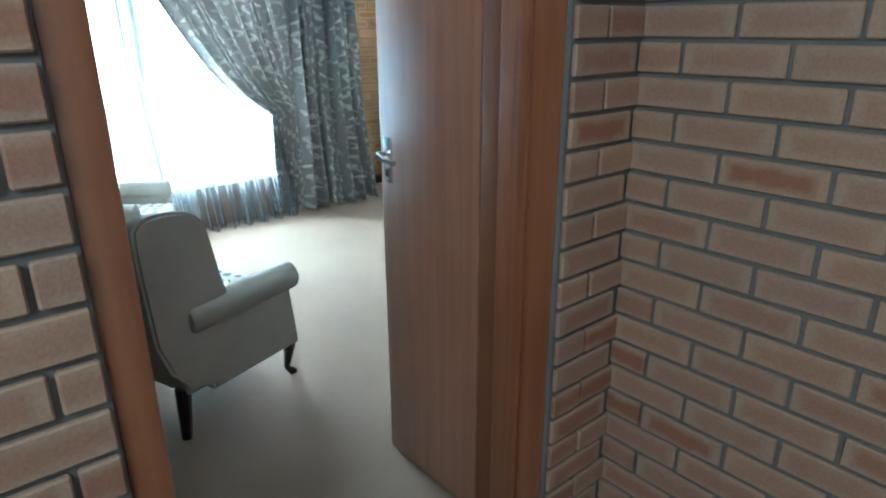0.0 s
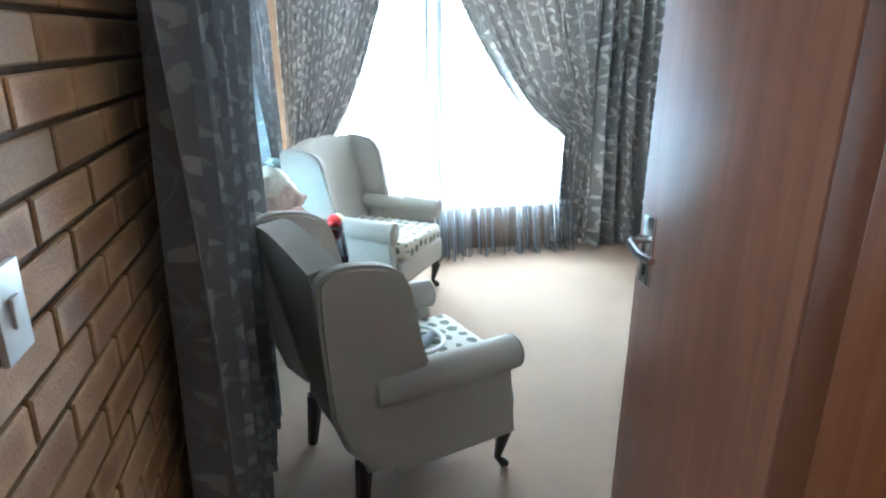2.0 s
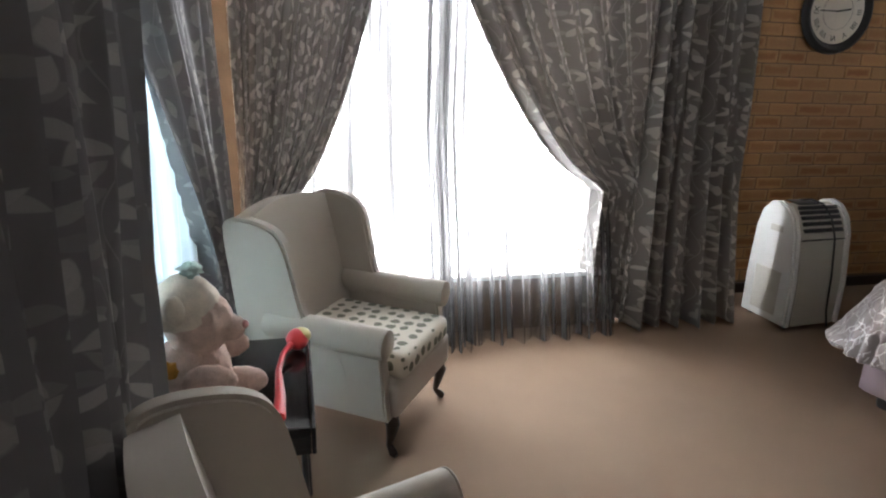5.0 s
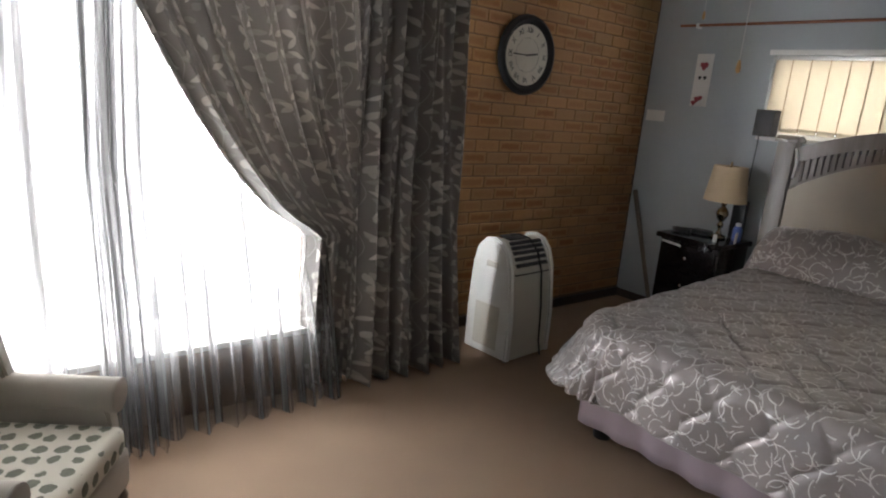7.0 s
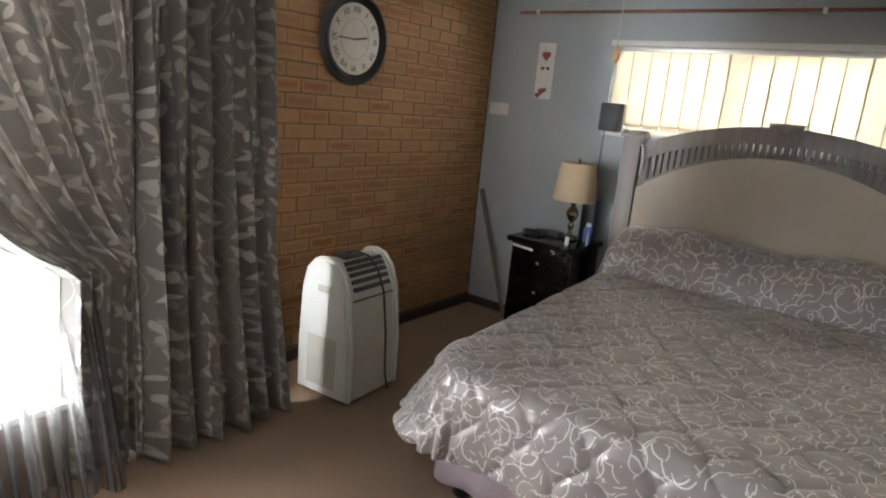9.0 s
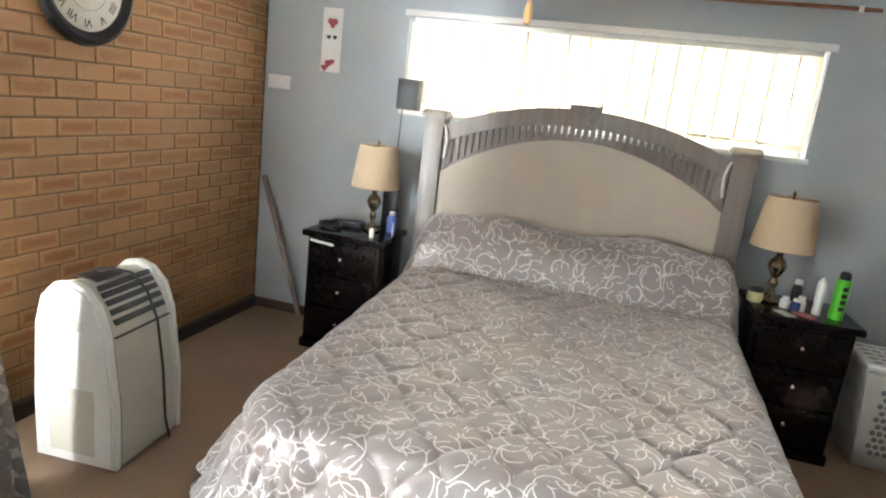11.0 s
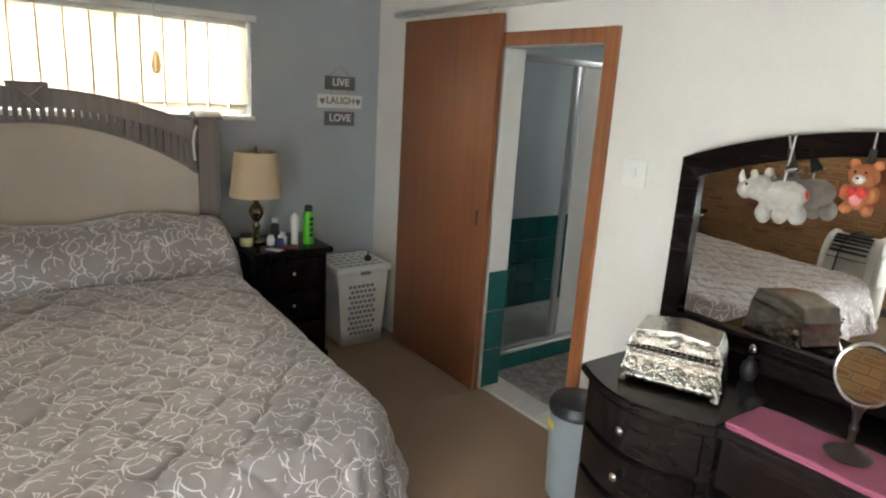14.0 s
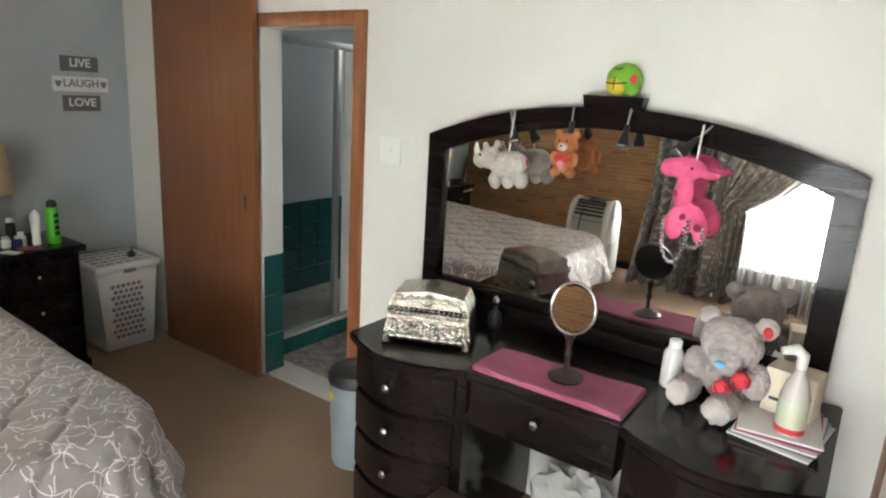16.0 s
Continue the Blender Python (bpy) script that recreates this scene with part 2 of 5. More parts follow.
BATH_WALL = plain("pale_blue_grey_paint", (0.50, 0.55, 0.57), 0.6, 0, 0.05, 1.5, 60, 0.1)
WHITE_WALL = plain("white_plaster", (0.69, 0.675, 0.635), 0.75, 0, 0.04, 1.5, 60, 0.12)
BLUE_WALL = plain("grey_blue_paint", (0.40, 0.435, 0.455), 0.6, 0, 0.05, 1.2, 60, 0.12)
CARPET = plain("tan_carpet", (0.275, 0.188, 0.124), 0.95, 0, 0.14, 1.6, 420, 0.8)
CEIL = plain("ceiling_paint", (0.78, 0.77, 0.74), 0.8, 0, 0.03)
MORTAR = plain("brown_mortar", (0.19, 0.125, 0.075), 0.9, 0, 0.2, 8, 120, 0.3)
MORTAR_GREY = plain("grey_mortar", (0.17, 0.155, 0.14), 0.9, 0, 0.2, 8, 120, 0.3)
BRICK = brick_material("tan_face_brick", (0.52, 0.285, 0.12), (0.32, 0.135, 0.05), (0.42, 0.245, 0.115))
BRICK_PASSAGE = brick_material("buff_face_brick", (0.47, 0.295, 0.19), (0.31, 0.125, 0.07), (0.4, 0.265, 0.19), 0.4)
DOOR_WOOD = wood("red_brown_door", (0.25, 0.11, 0.065), (0.42, 0.2, 0.125), 0.32, 1.0)
FRAME_WOOD = wood("orange_varnished_wood", (0.18, 0.06, 0.024), (0.31, 0.12, 0.05), 0.35, 0.3)
SLIDE_WOOD = wood("brown_sliding_door_wood", (0.16, 0.058, 0.024), (0.215, 0.082, 0.034), 0.5, 0.1)
BLACK_WOOD = wood("black_brown_lacquer", (0.006, 0.0045, 0.0045), (0.013, 0.0095, 0.009), 0.14, 0.1, 0)
BLACK_WOOD.node_tree.nodes["Principled BSDF"].inputs["Specular IOR Level"].default_value = 0.22
DOOR_WOOD.node_tree.nodes["Principled BSDF"].inputs["Coat Roughness"].default_value = 0.32
BED_WOOD = wood("grey_brown_bed_wood", (0.19, 0.162, 0.147), (0.285, 0.248, 0.228), 0.33, 0.35)
PANEL_CLOTH = plain("taupe_headboard_cloth", (0.55, 0.49, 0.41), 0.75, 0, 0.07, 3, 300, 0.3)
CHAIR_CLOTH = plain("beige_upholstery", (0.40, 0.355, 0.30), 0.85, 0, 0.06, 3, 420, 0.3)
SEAT_CLOTH = motif_cloth("elephant_print_cloth", (0.56, 0.52, 0.43), (0.10, 0.10, 0.075), 15)
DARK_LEG = wood("dark_turned_wood", (0.012, 0.008, 0.006), (0.035, 0.02, 0.014), 0.3, 0.3)
CURTAIN = leaf_cloth("grey_leaf_curtain", (0.21, 0.195, 0.18), (0.88, 0.84, 0.78), 0.096, 0.26)
# The leaf cloth again with dimmed leaves: the side curtains' shade is in the colour.
CURTAIN_SHADED = leaf_cloth("shaded_leaf_curtain", (0.19, 0.185, 0.185), (0.58, 0.56, 0.54), 0.1, 0.25)
NET = net_cloth("grey_voile", (0.27, 0.267, 0.263), 0.9, 0.07)
NET_BLUE = net_cloth("pale_blue_voile", (0.40, 0.47, 0.49), 0.12, 0.06)
QUILT = quilt_cloth("taupe_quilt_satin")
VALANCE = plain("mauve_valance_cloth", (0.44, 0.36, 0.40), 0.8, 0, 0.06, 4, 300, 0.2)
PLASTIC = plain("white_plastic", (0.74, 0.74, 0.71), 0.4, 0, 0.03, 3, 80, 0.03)
AC_WHITE = plain("ivory_plastic", (0.56, 0.565, 0.54), 0.42, 0, 0.03, 3, 80, 0.03)
PLASTIC_GREY = plain("warm_grey_plastic", (0.42, 0.40, 0.345), 0.45, 0, 0.04, 3, 80, 0.03)
BLACK_PLASTIC = plain("black_plastic", (0.015, 0.015, 0.017), 0.4, 0, 0.1)
GREY_PLASTIC = plain("grey_plastic", (0.22, 0.25, 0.27), 0.45, 0, 0.06)
STEEL = plain("chrome", (0.7, 0.7, 0.7), 0.18, 1.0, 0.06, 8, 60, 0.02)
ALUMINIUM = plain("satin_aluminium", (0.62, 0.62, 0.61), 0.35, 0.9, 0.05)
BRASS = plain("antique_brass", (0.34, 0.28, 0.18), 0.25, 0.95, 0.15)
SILVER = plain("embossed_silver", (0.44, 0.42, 0.37), 0.24, 1.0, 0.3, 24, 60, 1.0)
SHADE = plain("cream_lampshade", (0.56, 0.44, 0.29), 0.85, 0, 0.06, 4, 320, 0.25)
MIRROR = plain("mirror_silver", (0.88, 0.88, 0.87), 0.02, 1.0, 0.0, 3, 9, 0)
MIRROR.node_tree.nodes["Principled BSDF"].inputs["Roughness"].default_value = 0.01
for link in list(MIRROR.node_tree.nodes["Principled BSDF"].inputs["Roughness"].links):
    MIRROR.node_tree.links.remove(link)
GLASS = plain("window_glass", (0.95, 0.97, 0.97), 0.05, 0, 0.0, 3, 9, 0, 0, 1.0)
PINK_TOWEL = plain("dusty_pink_towel", (0.36, 0.10, 0.17), 0.95, 0, 0.12, 12, 320, 0.8)
TILE_GREEN = plain("green_glazed_tile", (0.013, 0.095, 0.09), 0.15, 0, 0.25, 5, 40, 0.03, 0.3)
TILE_FLOOR = plain("pale_floor_tile", (0.55, 0.53, 0.49), 0.3, 0, 0.08, 8, 40, 0.03)
GROUT = plain("grout", (0.5, 0.49, 0.46), 0.9)
BLIND = net_cloth("cream_blind_fabric", (0.6, 0.55, 0.46), 0.03, 0.0)
PAPER = plain("white_paper", (0.72, 0.71, 0.68), 0.7, 0, 0.05)
RED = plain("red_plastic", (0.55, 0.03, 0.03), 0.35, 0, 0.06)
SKIRT = wood("dark_skirting_wood", (0.03, 0.018, 0.012), (0.06, 0.035, 0.022), 0.4, 0.1, 0)

# ---- mesh helpers ----
def box(bm, x0, x1, y0, y1, z0, z1, bevel=0.0, seg=2):
    vs = bmesh.ops.create_cube(bm, size=1)["verts"]
    for v in vs:
        v.co = Vector(((x0 + x1) / 2 + v.co.x * (x1 - x0), (y0 + y1) / 2 + v.co.y * (y1 - y0), (z0 + z1) / 2 + v.co.z * (z1 - z0)))
    if bevel:
        es = list({e for v in vs for e in v.link_edges})
        bmesh.ops.bevel(bm, geom=es, offset=bevel, segments=seg, affect="EDGES", profile=0.6)
    return bm


def lathe(bm, profile, seg=24, at=(0, 0, 0)):
    rings = []
    for r, z in profile:
        rings.append([bm.verts.new((at[0] + r * math.cos(2 * math.pi * i / seg), at[1] + r * math.sin(2 * math.pi * i / seg), at[2] + z)) for i in range(seg)])
    for a, b in zip(rings, rings[1:]):
        for i in range(seg):
            bm.faces.new((a[i], a[(i + 1) % seg], b[(i + 1) % seg], b[i]))
    bm.faces.new(rings[0][::-1])
    bm.faces.new(rings[-1])
    return bm


def tube(bm, pts, radius, seg=8):
    rings = []
    n = len(pts)
    for i, p in enumerate(pts):
        d = (Vector(pts[min(i + 1, n - 1)]) - Vector(pts[max(i - 1, 0)])).normalized()
        a = d.orthogonal().normalized() if not rings else (prev - d * prev.dot(d)).normalized()
        prev = a
        c = d.cross(a)
        r = radius[i] if isinstance(radius, (list, tuple)) else radius
        rings.append([bm.verts.new(Vector(p) + (a * math.cos(2 * math.pi * k / seg) + c * math.sin(2 * math.pi * k / seg)) * r) for k in range(seg)])
    for a, b in zip(rings, rings[1:]):
        for k in range(seg):
            bm.faces.new((a[k], a[(k + 1) % seg], b[(k + 1) % seg], b[k]))
    bm.faces.new(rings[0][::-1])
    bm.faces.new(rings[-1])
    return bm


def ball(bm, c, r, seg=16, rough=0.0):
    r = (r, r, r) if isinstance(r, (int, float)) else r
    for v in bmesh.ops.create_uvsphere(bm, u_segments=seg, v_segments=max(6, seg * 2 // 3), radius=1)["verts"]:
        k = 1 + rough * (noise.noise(v.co * 5 + Vector(c) * 9))
        v.co = Vector((c[0] + v.co.x * r[0] * k, c[1] + v.co.y * r[1] * k, c[2] + v.co.z * r[2] * k))
    return bm


def prism(bm, outline, y0, y1, bevel=0.0):
    """An outline in x and z, pushed from y0 to y1."""
    a = [bm.verts.new((x, y0, z)) for x, z in outline]
    b = [bm.verts.new((x, y1, z)) for x, z in outline]
    faces = [bm.faces.new(a), bm.faces.new(b[::-1])]
    for i in range(len(a)):
        j = (i + 1) % len(a)
        faces.append(bm.faces.new((a[j], a[i], b[i], b[j])))
    bmesh.ops.recalc_face_normals(bm, faces=faces)
    if bevel:
        bmesh.ops.bevel(bm, geom=list({e for f in faces[:2] for e in f.edges}), offset=bevel, segments=2, affect="EDGES")
    return bm


def sheet(bm, nu, nv, fn, uv=None):
    """A cloth or panel: fn(u, v) gives its place; uv(u, v) its cloth coordinates in metres."""
    g = [[bm.verts.new(fn(i / nu, j / nv)) for i in range(nu + 1)] for j in range(nv + 1)]
    lay = bm.loops.layers.uv.verify()
    for j in range(nv):
        for i in range(nu):
            f = bm.faces.new((g[j][i], g[j][i + 1], g[j + 1][i + 1], g[j + 1][i]))
            for lp, (a, b) in zip(f.loops, ((i, j), (i + 1, j), (i + 1, j + 1), (i, j + 1))):
                lp[lay].uv = (uv or (lambda p, q: (p, q)))(a / nu, b / nv)
    return bm


def mesh_of(name, bm, material, smooth=True):
    me = bpy.data.meshes.new(name)
    bm.to_mesh(me)
    bm.free()
    me.materials.append(material)
    if smooth:
        me.shade_smooth()
        me.set_sharp_from_angle(angle=radians(38))
    return me


def part(name, bm, material, parent=None, label="", m=None):
    ob = new(name, mesh_of(name, bm, material))
    ob.parent = parent
    if m is not None:
        ob.matrix_basis = m
    return tagged(ob, label)


def thing(name, label, category, m=None, group="", kind=""):
    ob = new(name)
    ob.empty_display_size = 0.1
    if m is not None:
        ob.matrix_basis = m
    return tagged(ob, label, category, group, kind)


def B():
    return bmesh.new()


def thicken(ob, t=0.006):
    mod = ob.modifiers.new("thickness", "SOLIDIFY")
    mod.thickness, mod.offset = t, 0
    return ob


def wall(name, boxes, material, label, category="wall"):
    bm = B()
    for b in boxes:
        box(bm, *b)
    return tagged(part(name, bm, material), label, category, kind="structure")


# ---- the shell of the rooms ----
XW, XE, YN, TOP = 0.79, 6.31, 4.34, 2.62
wall("floor", [(-1.2, 6.6, -3.0, 4.7, -0.12, 0)], CARPET, "tan wall to wall carpet, worn and plain", "floor")
wall("ceiling", [(-1.2, 6.6, -3.0, 4.7, TOP, TOP + 0.1)], CEIL, "plain white painted ceiling", "ceiling")
wall("wall_east", [(XE, XE + 0.2, -0.2, YN, 0, 1.545), (XE, XE + 0.2, -0.2, YN, 2.132, TOP), (XE, XE + 0.2, 3.33, YN, 1.545, 2.132), (XE, XE + 0.2, -0.2, 0.93, 1.545, 2.132)], BLUE_WALL, "grey-blue painted wall with a long high window")
north = wall("wall_north", [(XW - 0.2, XE + 0.2, YN + 0.012, YN + 0.22, 0, 0.2), (XW - 0.2, XE + 0.2, YN + 0.012, YN + 0.22, 2.35, TOP), (XW - 0.2, 1.0, YN + 0.012, YN + 0.22, 0.2, 2.35), (3.12, XE + 0.2, YN + 0.012, YN + 0.22, 0.2, 2.35)], MORTAR, "tan face brick wall with recessed dark joints")
west = wall("wall_west", [(XW - 0.2, XW - 0.012, 0, YN, 0, 0.25), (XW - 0.2, XW - 0.012, 0, YN, 2.3, TOP), (XW - 0.2, XW - 0.012, 0, 1.95, 0.25, 2.3), (XW - 0.2, XW - 0.012, 3.2, YN, 0.25, 2.3)], MORTAR, "brown face brick wall beside the entrance door")
wall("wall_south", [(1.894, 4.232, -0.145, 0, 0, TOP), (4.932, XE + 0.2, -0.145, 0, 0, TOP), (4.232, 4.932, -0.145, 0, 2.032, TOP), (0.6, 1.84, -0.145, 0, 2.06, TOP)], WHITE_WALL, "white plastered wall with two doorways")
door_wall = wall("wall_passage_front", [(1.803, 2.07, -0.16, -0.146, 0, TOP), (-0.8, 0.814, -0.16, -0.146, 0, TOP), (0.814, 1.803, -0.16, -0.146, 2.1, TOP), (-0.8, 0.788, -0.146, 0, 0, TOP)], MORTAR_GREY, "buff face brick wall around the entrance doorway")
passage = wall("wall_passage_east", [(2.072, 2.3, -2.7, -0.146, 0, TOP)], MORTAR_GREY, "buff and red face brick passage wall")
wall("wall_passage_back", [(-1.0, 2.3, -2.9, -2.7, 0, TOP), (-1.0, -0.8, -2.7, 0, 0, TOP)], WHITE_WALL, "plain plastered passage wall")
wall("ground", [(-40, -1.2, -40, 60, -0.3, -0.2), (-1.2, 60, 4.7, 60, -0.3, -0.2), (6.6, 60, -40, 4.7, -0.3, -0.2), (-1.2, 6.6, -40, -3, -0.3, -0.2)], plain("pale_paving", (0.42, 0.4, 0.36), 0.9), "pale paved ground outside the house", "ground")
wall("skirting_north", [(4.0, XE, YN - 0.02, YN - 0.004, 0.001, 0.075)], SKIRT, "dark wooden skirting along the brick wall", "skirting")
wall("skirting_east", [(XE - 0.016, XE - 0.001, 0.0, YN - 0.02, 0.001, 0.07)], SKIRT, "dark wooden skirting along the blue wall", "skirting")

# entrance door and frame
ent = thing("door_1", "red-brown varnished wooden entrance door standing open", "door", kind="structure")
part("door_leaf", box(B(), 1.845, 1.885, 0.164, 0.635, 0.012, 2.03, 0.003), DOOR_WOOD, ent)
hb = B()
box(hb, 1.838, 1.846, 0.572, 0.612, 1.065, 1.215, 0.003)
plate = part("handle_plate", hb, STEEL, ent, "chrome lock plate")
part("lever", tube(B(), [(1.845, 0.592, 1.165), (1.805, 0.592, 1.165), (1.795, 0.585, 1.162), (1.793, 0.54, 1.15), (1.8, 0.5, 1.148)], 0.009), STEEL, plate, "chrome lever handle")
part("keyhole", box(B(), 1.8365, 1.839, 0.588, 0.596, 1.085, 1.11), BLACK_PLASTIC, plate)
fr = thing("door_frame_1", "orange-brown varnished wooden door frame", "door frame", kind="structure")
jb = box(B(), 1.8, 1.892, -0.1455, 0.05, 0, 2.1, 0.006)
part("jamb", jb, FRAME_WOOD, fr)
part("door_stop", box(B(), 1.788, 1.7995, -0.06, -0.02, 0, 2.044, 0.003), FRAME_WOOD, fr)
# Strip of the frame in a darker wood, which puts its shading into the colour.
part("hinge_stile", box(B(), 1.846, 1.89, 0.051, 0.16, 0, 2.06, 0.004), SLIDE_WOOD, fr, "wooden frame strip, toned darker for its shading")
part("jamb", box(B(), 0.816, 0.876, -0.155, -0.112, 0, 2.1, 0.006), FRAME_WOOD, fr)
part("lintel", box(B(), 0.877, 1.799, -0.145, 0.02, 2.045, 2.1, 0.004), FRAME_WOOD, fr)

# bathroom doorway, sliding door and what shows beyond
fr2 = thing("door_frame_2", "varnished wooden frame of the bathroom doorway", "door frame", kind="structure")
part("jamb", box(B(), 4.16, 4.236, -0.146, 0.018, 0, 2.105, 0.004), FRAME_WOOD, fr2)
part("lintel", box(B(), 4.237, 4.95, -0.146, 0.018, 2.034, 2.105, 0.004), FRAME_WOOD, fr2)
sl = thing("door_2", "plain brown wooden sliding door pushed open on its rail", "sliding door", kind="structure")
part("door_leaf", box(B(), 4.93, 5.865, 0.03, 0.066, 0.012, 2.2, 0.002), SLIDE_WOOD, sl)
part("edge_strip", box(B(), 4.924, 4.9295, 0.029, 0.067, 0.012, 2.2, 0.001), FRAME_WOOD, sl, "lighter wooden edging strip")
part("recessed_pull", box(B(), 4.995, 5.015, 0.0655, 0.067, 1.03, 1.12, 0.0005), DARK_LEG, sl, "dark recessed finger pull")
for hx in (5.05, 5.72):
    part("hanger", box(B(), hx - 0.012, hx + 0.012, 0.04, 0.046, 2.2, 2.25, 0.002), ALUMINIUM, sl)
rail = thing("door_rail", "satin aluminium sliding door rail on the white wall", "rail")
part("track", box(B(), 4.15, 6.05, 0.002, 0.05, 2.235, 2.27, 0.004), ALUMINIUM, rail)
wall("wall_bathroom_west", [(3.4, 3.5, -2.1, -0.146, 0, TOP)], BATH_WALL, "pale blue-grey bathroom wall")
bath_end = wall("wall_bathroom_south", [(3.4, 6.0, -2.2, -2.1, 0, TOP)], BATH_WALL, "pale blue-grey bathroom wall above green tiles")
bath = wall("wall_bathroom_east", [(5.9, 6.0, -2.1, -0.146, 0, TOP)], BATH_WALL, "pale blue-grey shower wall above a green tiled dado")
bt_floor = wall("floor_bathroom", [(3.5, 5.8, -2.1, -0.02, 0.0, 0.006)], GROUT, "pale ceramic tiled bathroom floor", "floor")

# ---- windows ----
def window(name, x0, x1, z0, z1, m, bars, label):
    w = thing(name, label, "window", m, kind="structure")
    for a, b, c, d, n in ((x0, x1, z0, z0 + 0.05, "frame"), (x0, x1, z1 - 0.05, z1, "frame"), (x0, x0 + 0.05, z0 + 0.05, z1 - 0.05, "frame"), (x1 - 0.05, x1, z0 + 0.05, z1 - 0.05, "frame")):
        part(n, box(B(), a, b, 0.0, 0.05, c, d, 0.003), PLASTIC, w)
    for k in range(1, bars):
        xx = x0 + (x1 - x0) * k / bars
        part("mullion", box(B(), xx - 0.02, xx + 0.02, 0.002, 0.048, z0 + 0.05, z1 - 0.05, 0.003), PLASTIC, w)
    for k in range(bars):
        a, b = x0 + (x1 - x0) * k / bars, x0 + (x1 - x0) * (k + 1) / bars
        pane = part("pane", box(B(), a + 0.015, b - 0.015, 0.022, 0.027, z0 + 0.04, z1 - 0.04), GLASS, w)
        pane.visible_shadow = False
    part("sill", box(B(), x0 - 0.02, x1 + 0.02, -0.13, -0.001, z0 - 0.025, z0 + 0.005, 0.006), PLASTIC, w)
    return w


window("window_1", 1.0, 3.12, 0.2, 2.35, pose(0, YN + 0.13, 0), 3, "large white framed window behind grey curtains")
window("window_2", 0.93, 3.33, 1.545, 2.132, pose(XE + 0.12, 4.26, 0, 0, 0, -90), 3, "long high white framed window with vertical blinds")
window("window_3", 1.95, 3.2, 0.25, 2.3, pose(XW - 0.1, 0, 0, 0, 0, 90), 2, "side window behind grey curtains and a pale net")
low = wall("window_ledge", [(1.22, 3.1, 3.97, YN + 0.012, 0, 0.33)], MORTAR, "low brick ledge below the large window", "ledge")
part("ledge_top", box(B(), 1.2, 3.11, 3.945, YN + 0.1, 0.331, 0.362, 0.005), PLASTIC, low, "white painted window board")
guard = thing("burglar_guard", "white steel burglar bars outside the large window", "burglar bars")
for k in range(10):
    part("bar", tube(B(), [(1.0, YN + 0.2, 0.3 + 0.21 * k), (3.12, YN + 0.2, 0.3 + 0.21 * k)], 0.007, 6), PLASTIC, guard)
for k in range(8):
    part("upright", tube(B(), [(1.12 + 0.27 * k, YN + 0.188, 0.2), (1.12 + 0.27 * k, YN + 0.188, 2.35)], 0.007, 6), PLASTIC, guard)
bl = thing("vertical_blind", "cream vertical blind slats hanging in the high window", "blind")
part("headrail", box(B(), XE + 0.03, XE + 0.075, 0.95, 3.31, 2.1, 2.13, 0.003), ALUMINIUM, bl)
slat = box(B(), -0.066, 0.066, -0.0012, 0.0012, -0.5, 0, 0)
slat_me = mesh_of("slat", slat, BLIND)
seam_me = mesh_of("hem", box(B(), -0.0645, -0.0575, -0.0035, -0.0015, -0.5, 0), plain("tan_hem", (0.3, 0.22, 0.13), 0.8))
weight_me = mesh_of("bottom_weight", box(B(), -0.058, 0.058, -0.004, 0.004, -0.515, -0.485, 0.002), BLIND)
for k in range(19):
    sl_ob = new("slat", slat_me)
    sl_ob.parent, sl_ob.matrix_basis = bl, pose(XE + 0.055, 1.0 + k * 0.1265, 2.1, 0, 0, -90 + 9 + random.uniform(-2, 2))
    for nm, me in (("hem", seam_me), ("bottom_weight", weight_me)):
        o = new(nm, me)
        o.parent = sl_ob
sb = B()
box(sb, XE - 0.02, XE + 0.001, 0.9, 3.36, 2.128, 2.165, 0.004)
tagged(part("window_trim", sb, PLASTIC), "white trim above the high window", "trim", kind="structure")
rod = thing("wooden_rod", "thin wooden curtain rod high on the blue wall", "curtain rod")
part("rod", tube(B(), [(XE - 0.04, 0.75, 2.345), (XE - 0.04, 4.1, 2.345)], 0.011, 10), FRAME_WOOD, rod)
for ry in (0.85, 2.1, 3.95):
    part("bracket", box(B(), XE - 0.055, XE - 0.001, ry - 0.012, ry + 0.012, 2.325, 2.36, 0.003), PLASTIC, rod)

# ---- curtains ----
def drape(name, label, inner, outer, y_of, z_top, z_bot, folds, amp, cloth, parent_name="panel", swap=False, width=2.0, nu=150, nv=46, group="curtains"):
    """A gathered curtain: its inner edge follows inner(z), its outer edge hangs at outer(z)."""
    c = thing(name, label, "curtain", group=group)

    def place(u, v):
        z = z_bot + (z_top - z_bot) * v
        a, b = inner(z), outer(z)
        x = a + (b - a) * u
        squeeze = 1 - 0.25 * v
        ph = u * folds * 2 * math.pi
        d = amp * squeeze * (math.sin(ph + 0.5 * math.sin(2.2 * z)) + 0.45 * math.sin(2.3 * ph + 1.3 + z) + 0.35 * noise.noise(Vector((u * 9, z * 1.2, folds))))
        hem = 0.012 * math.sin(ph) if v < 0.03 else 0
        p = (x + 0.3 * d * math.cos(ph), y_of(z) + d, z + hem)
        return (p[1], p[0], p[2]) if swap else p

    ob = part(parent_name, sheet(B(), nu, nv, place, lambda u, v: (u * width, v * (z_top - z_bot))), cloth, c)
    thicken(ob, 0.004)
    return c


def swept(top, tie, z_tie, z_rail, low):
    def edge(z):
        if z >= z_tie:
            k = (z - z_tie) / (z_rail - z_tie)
            return tie + (top - tie) * (k ** 0.62)
        return tie + (low - tie) * min(1, (z_tie - z) / 0.35)
    return edge


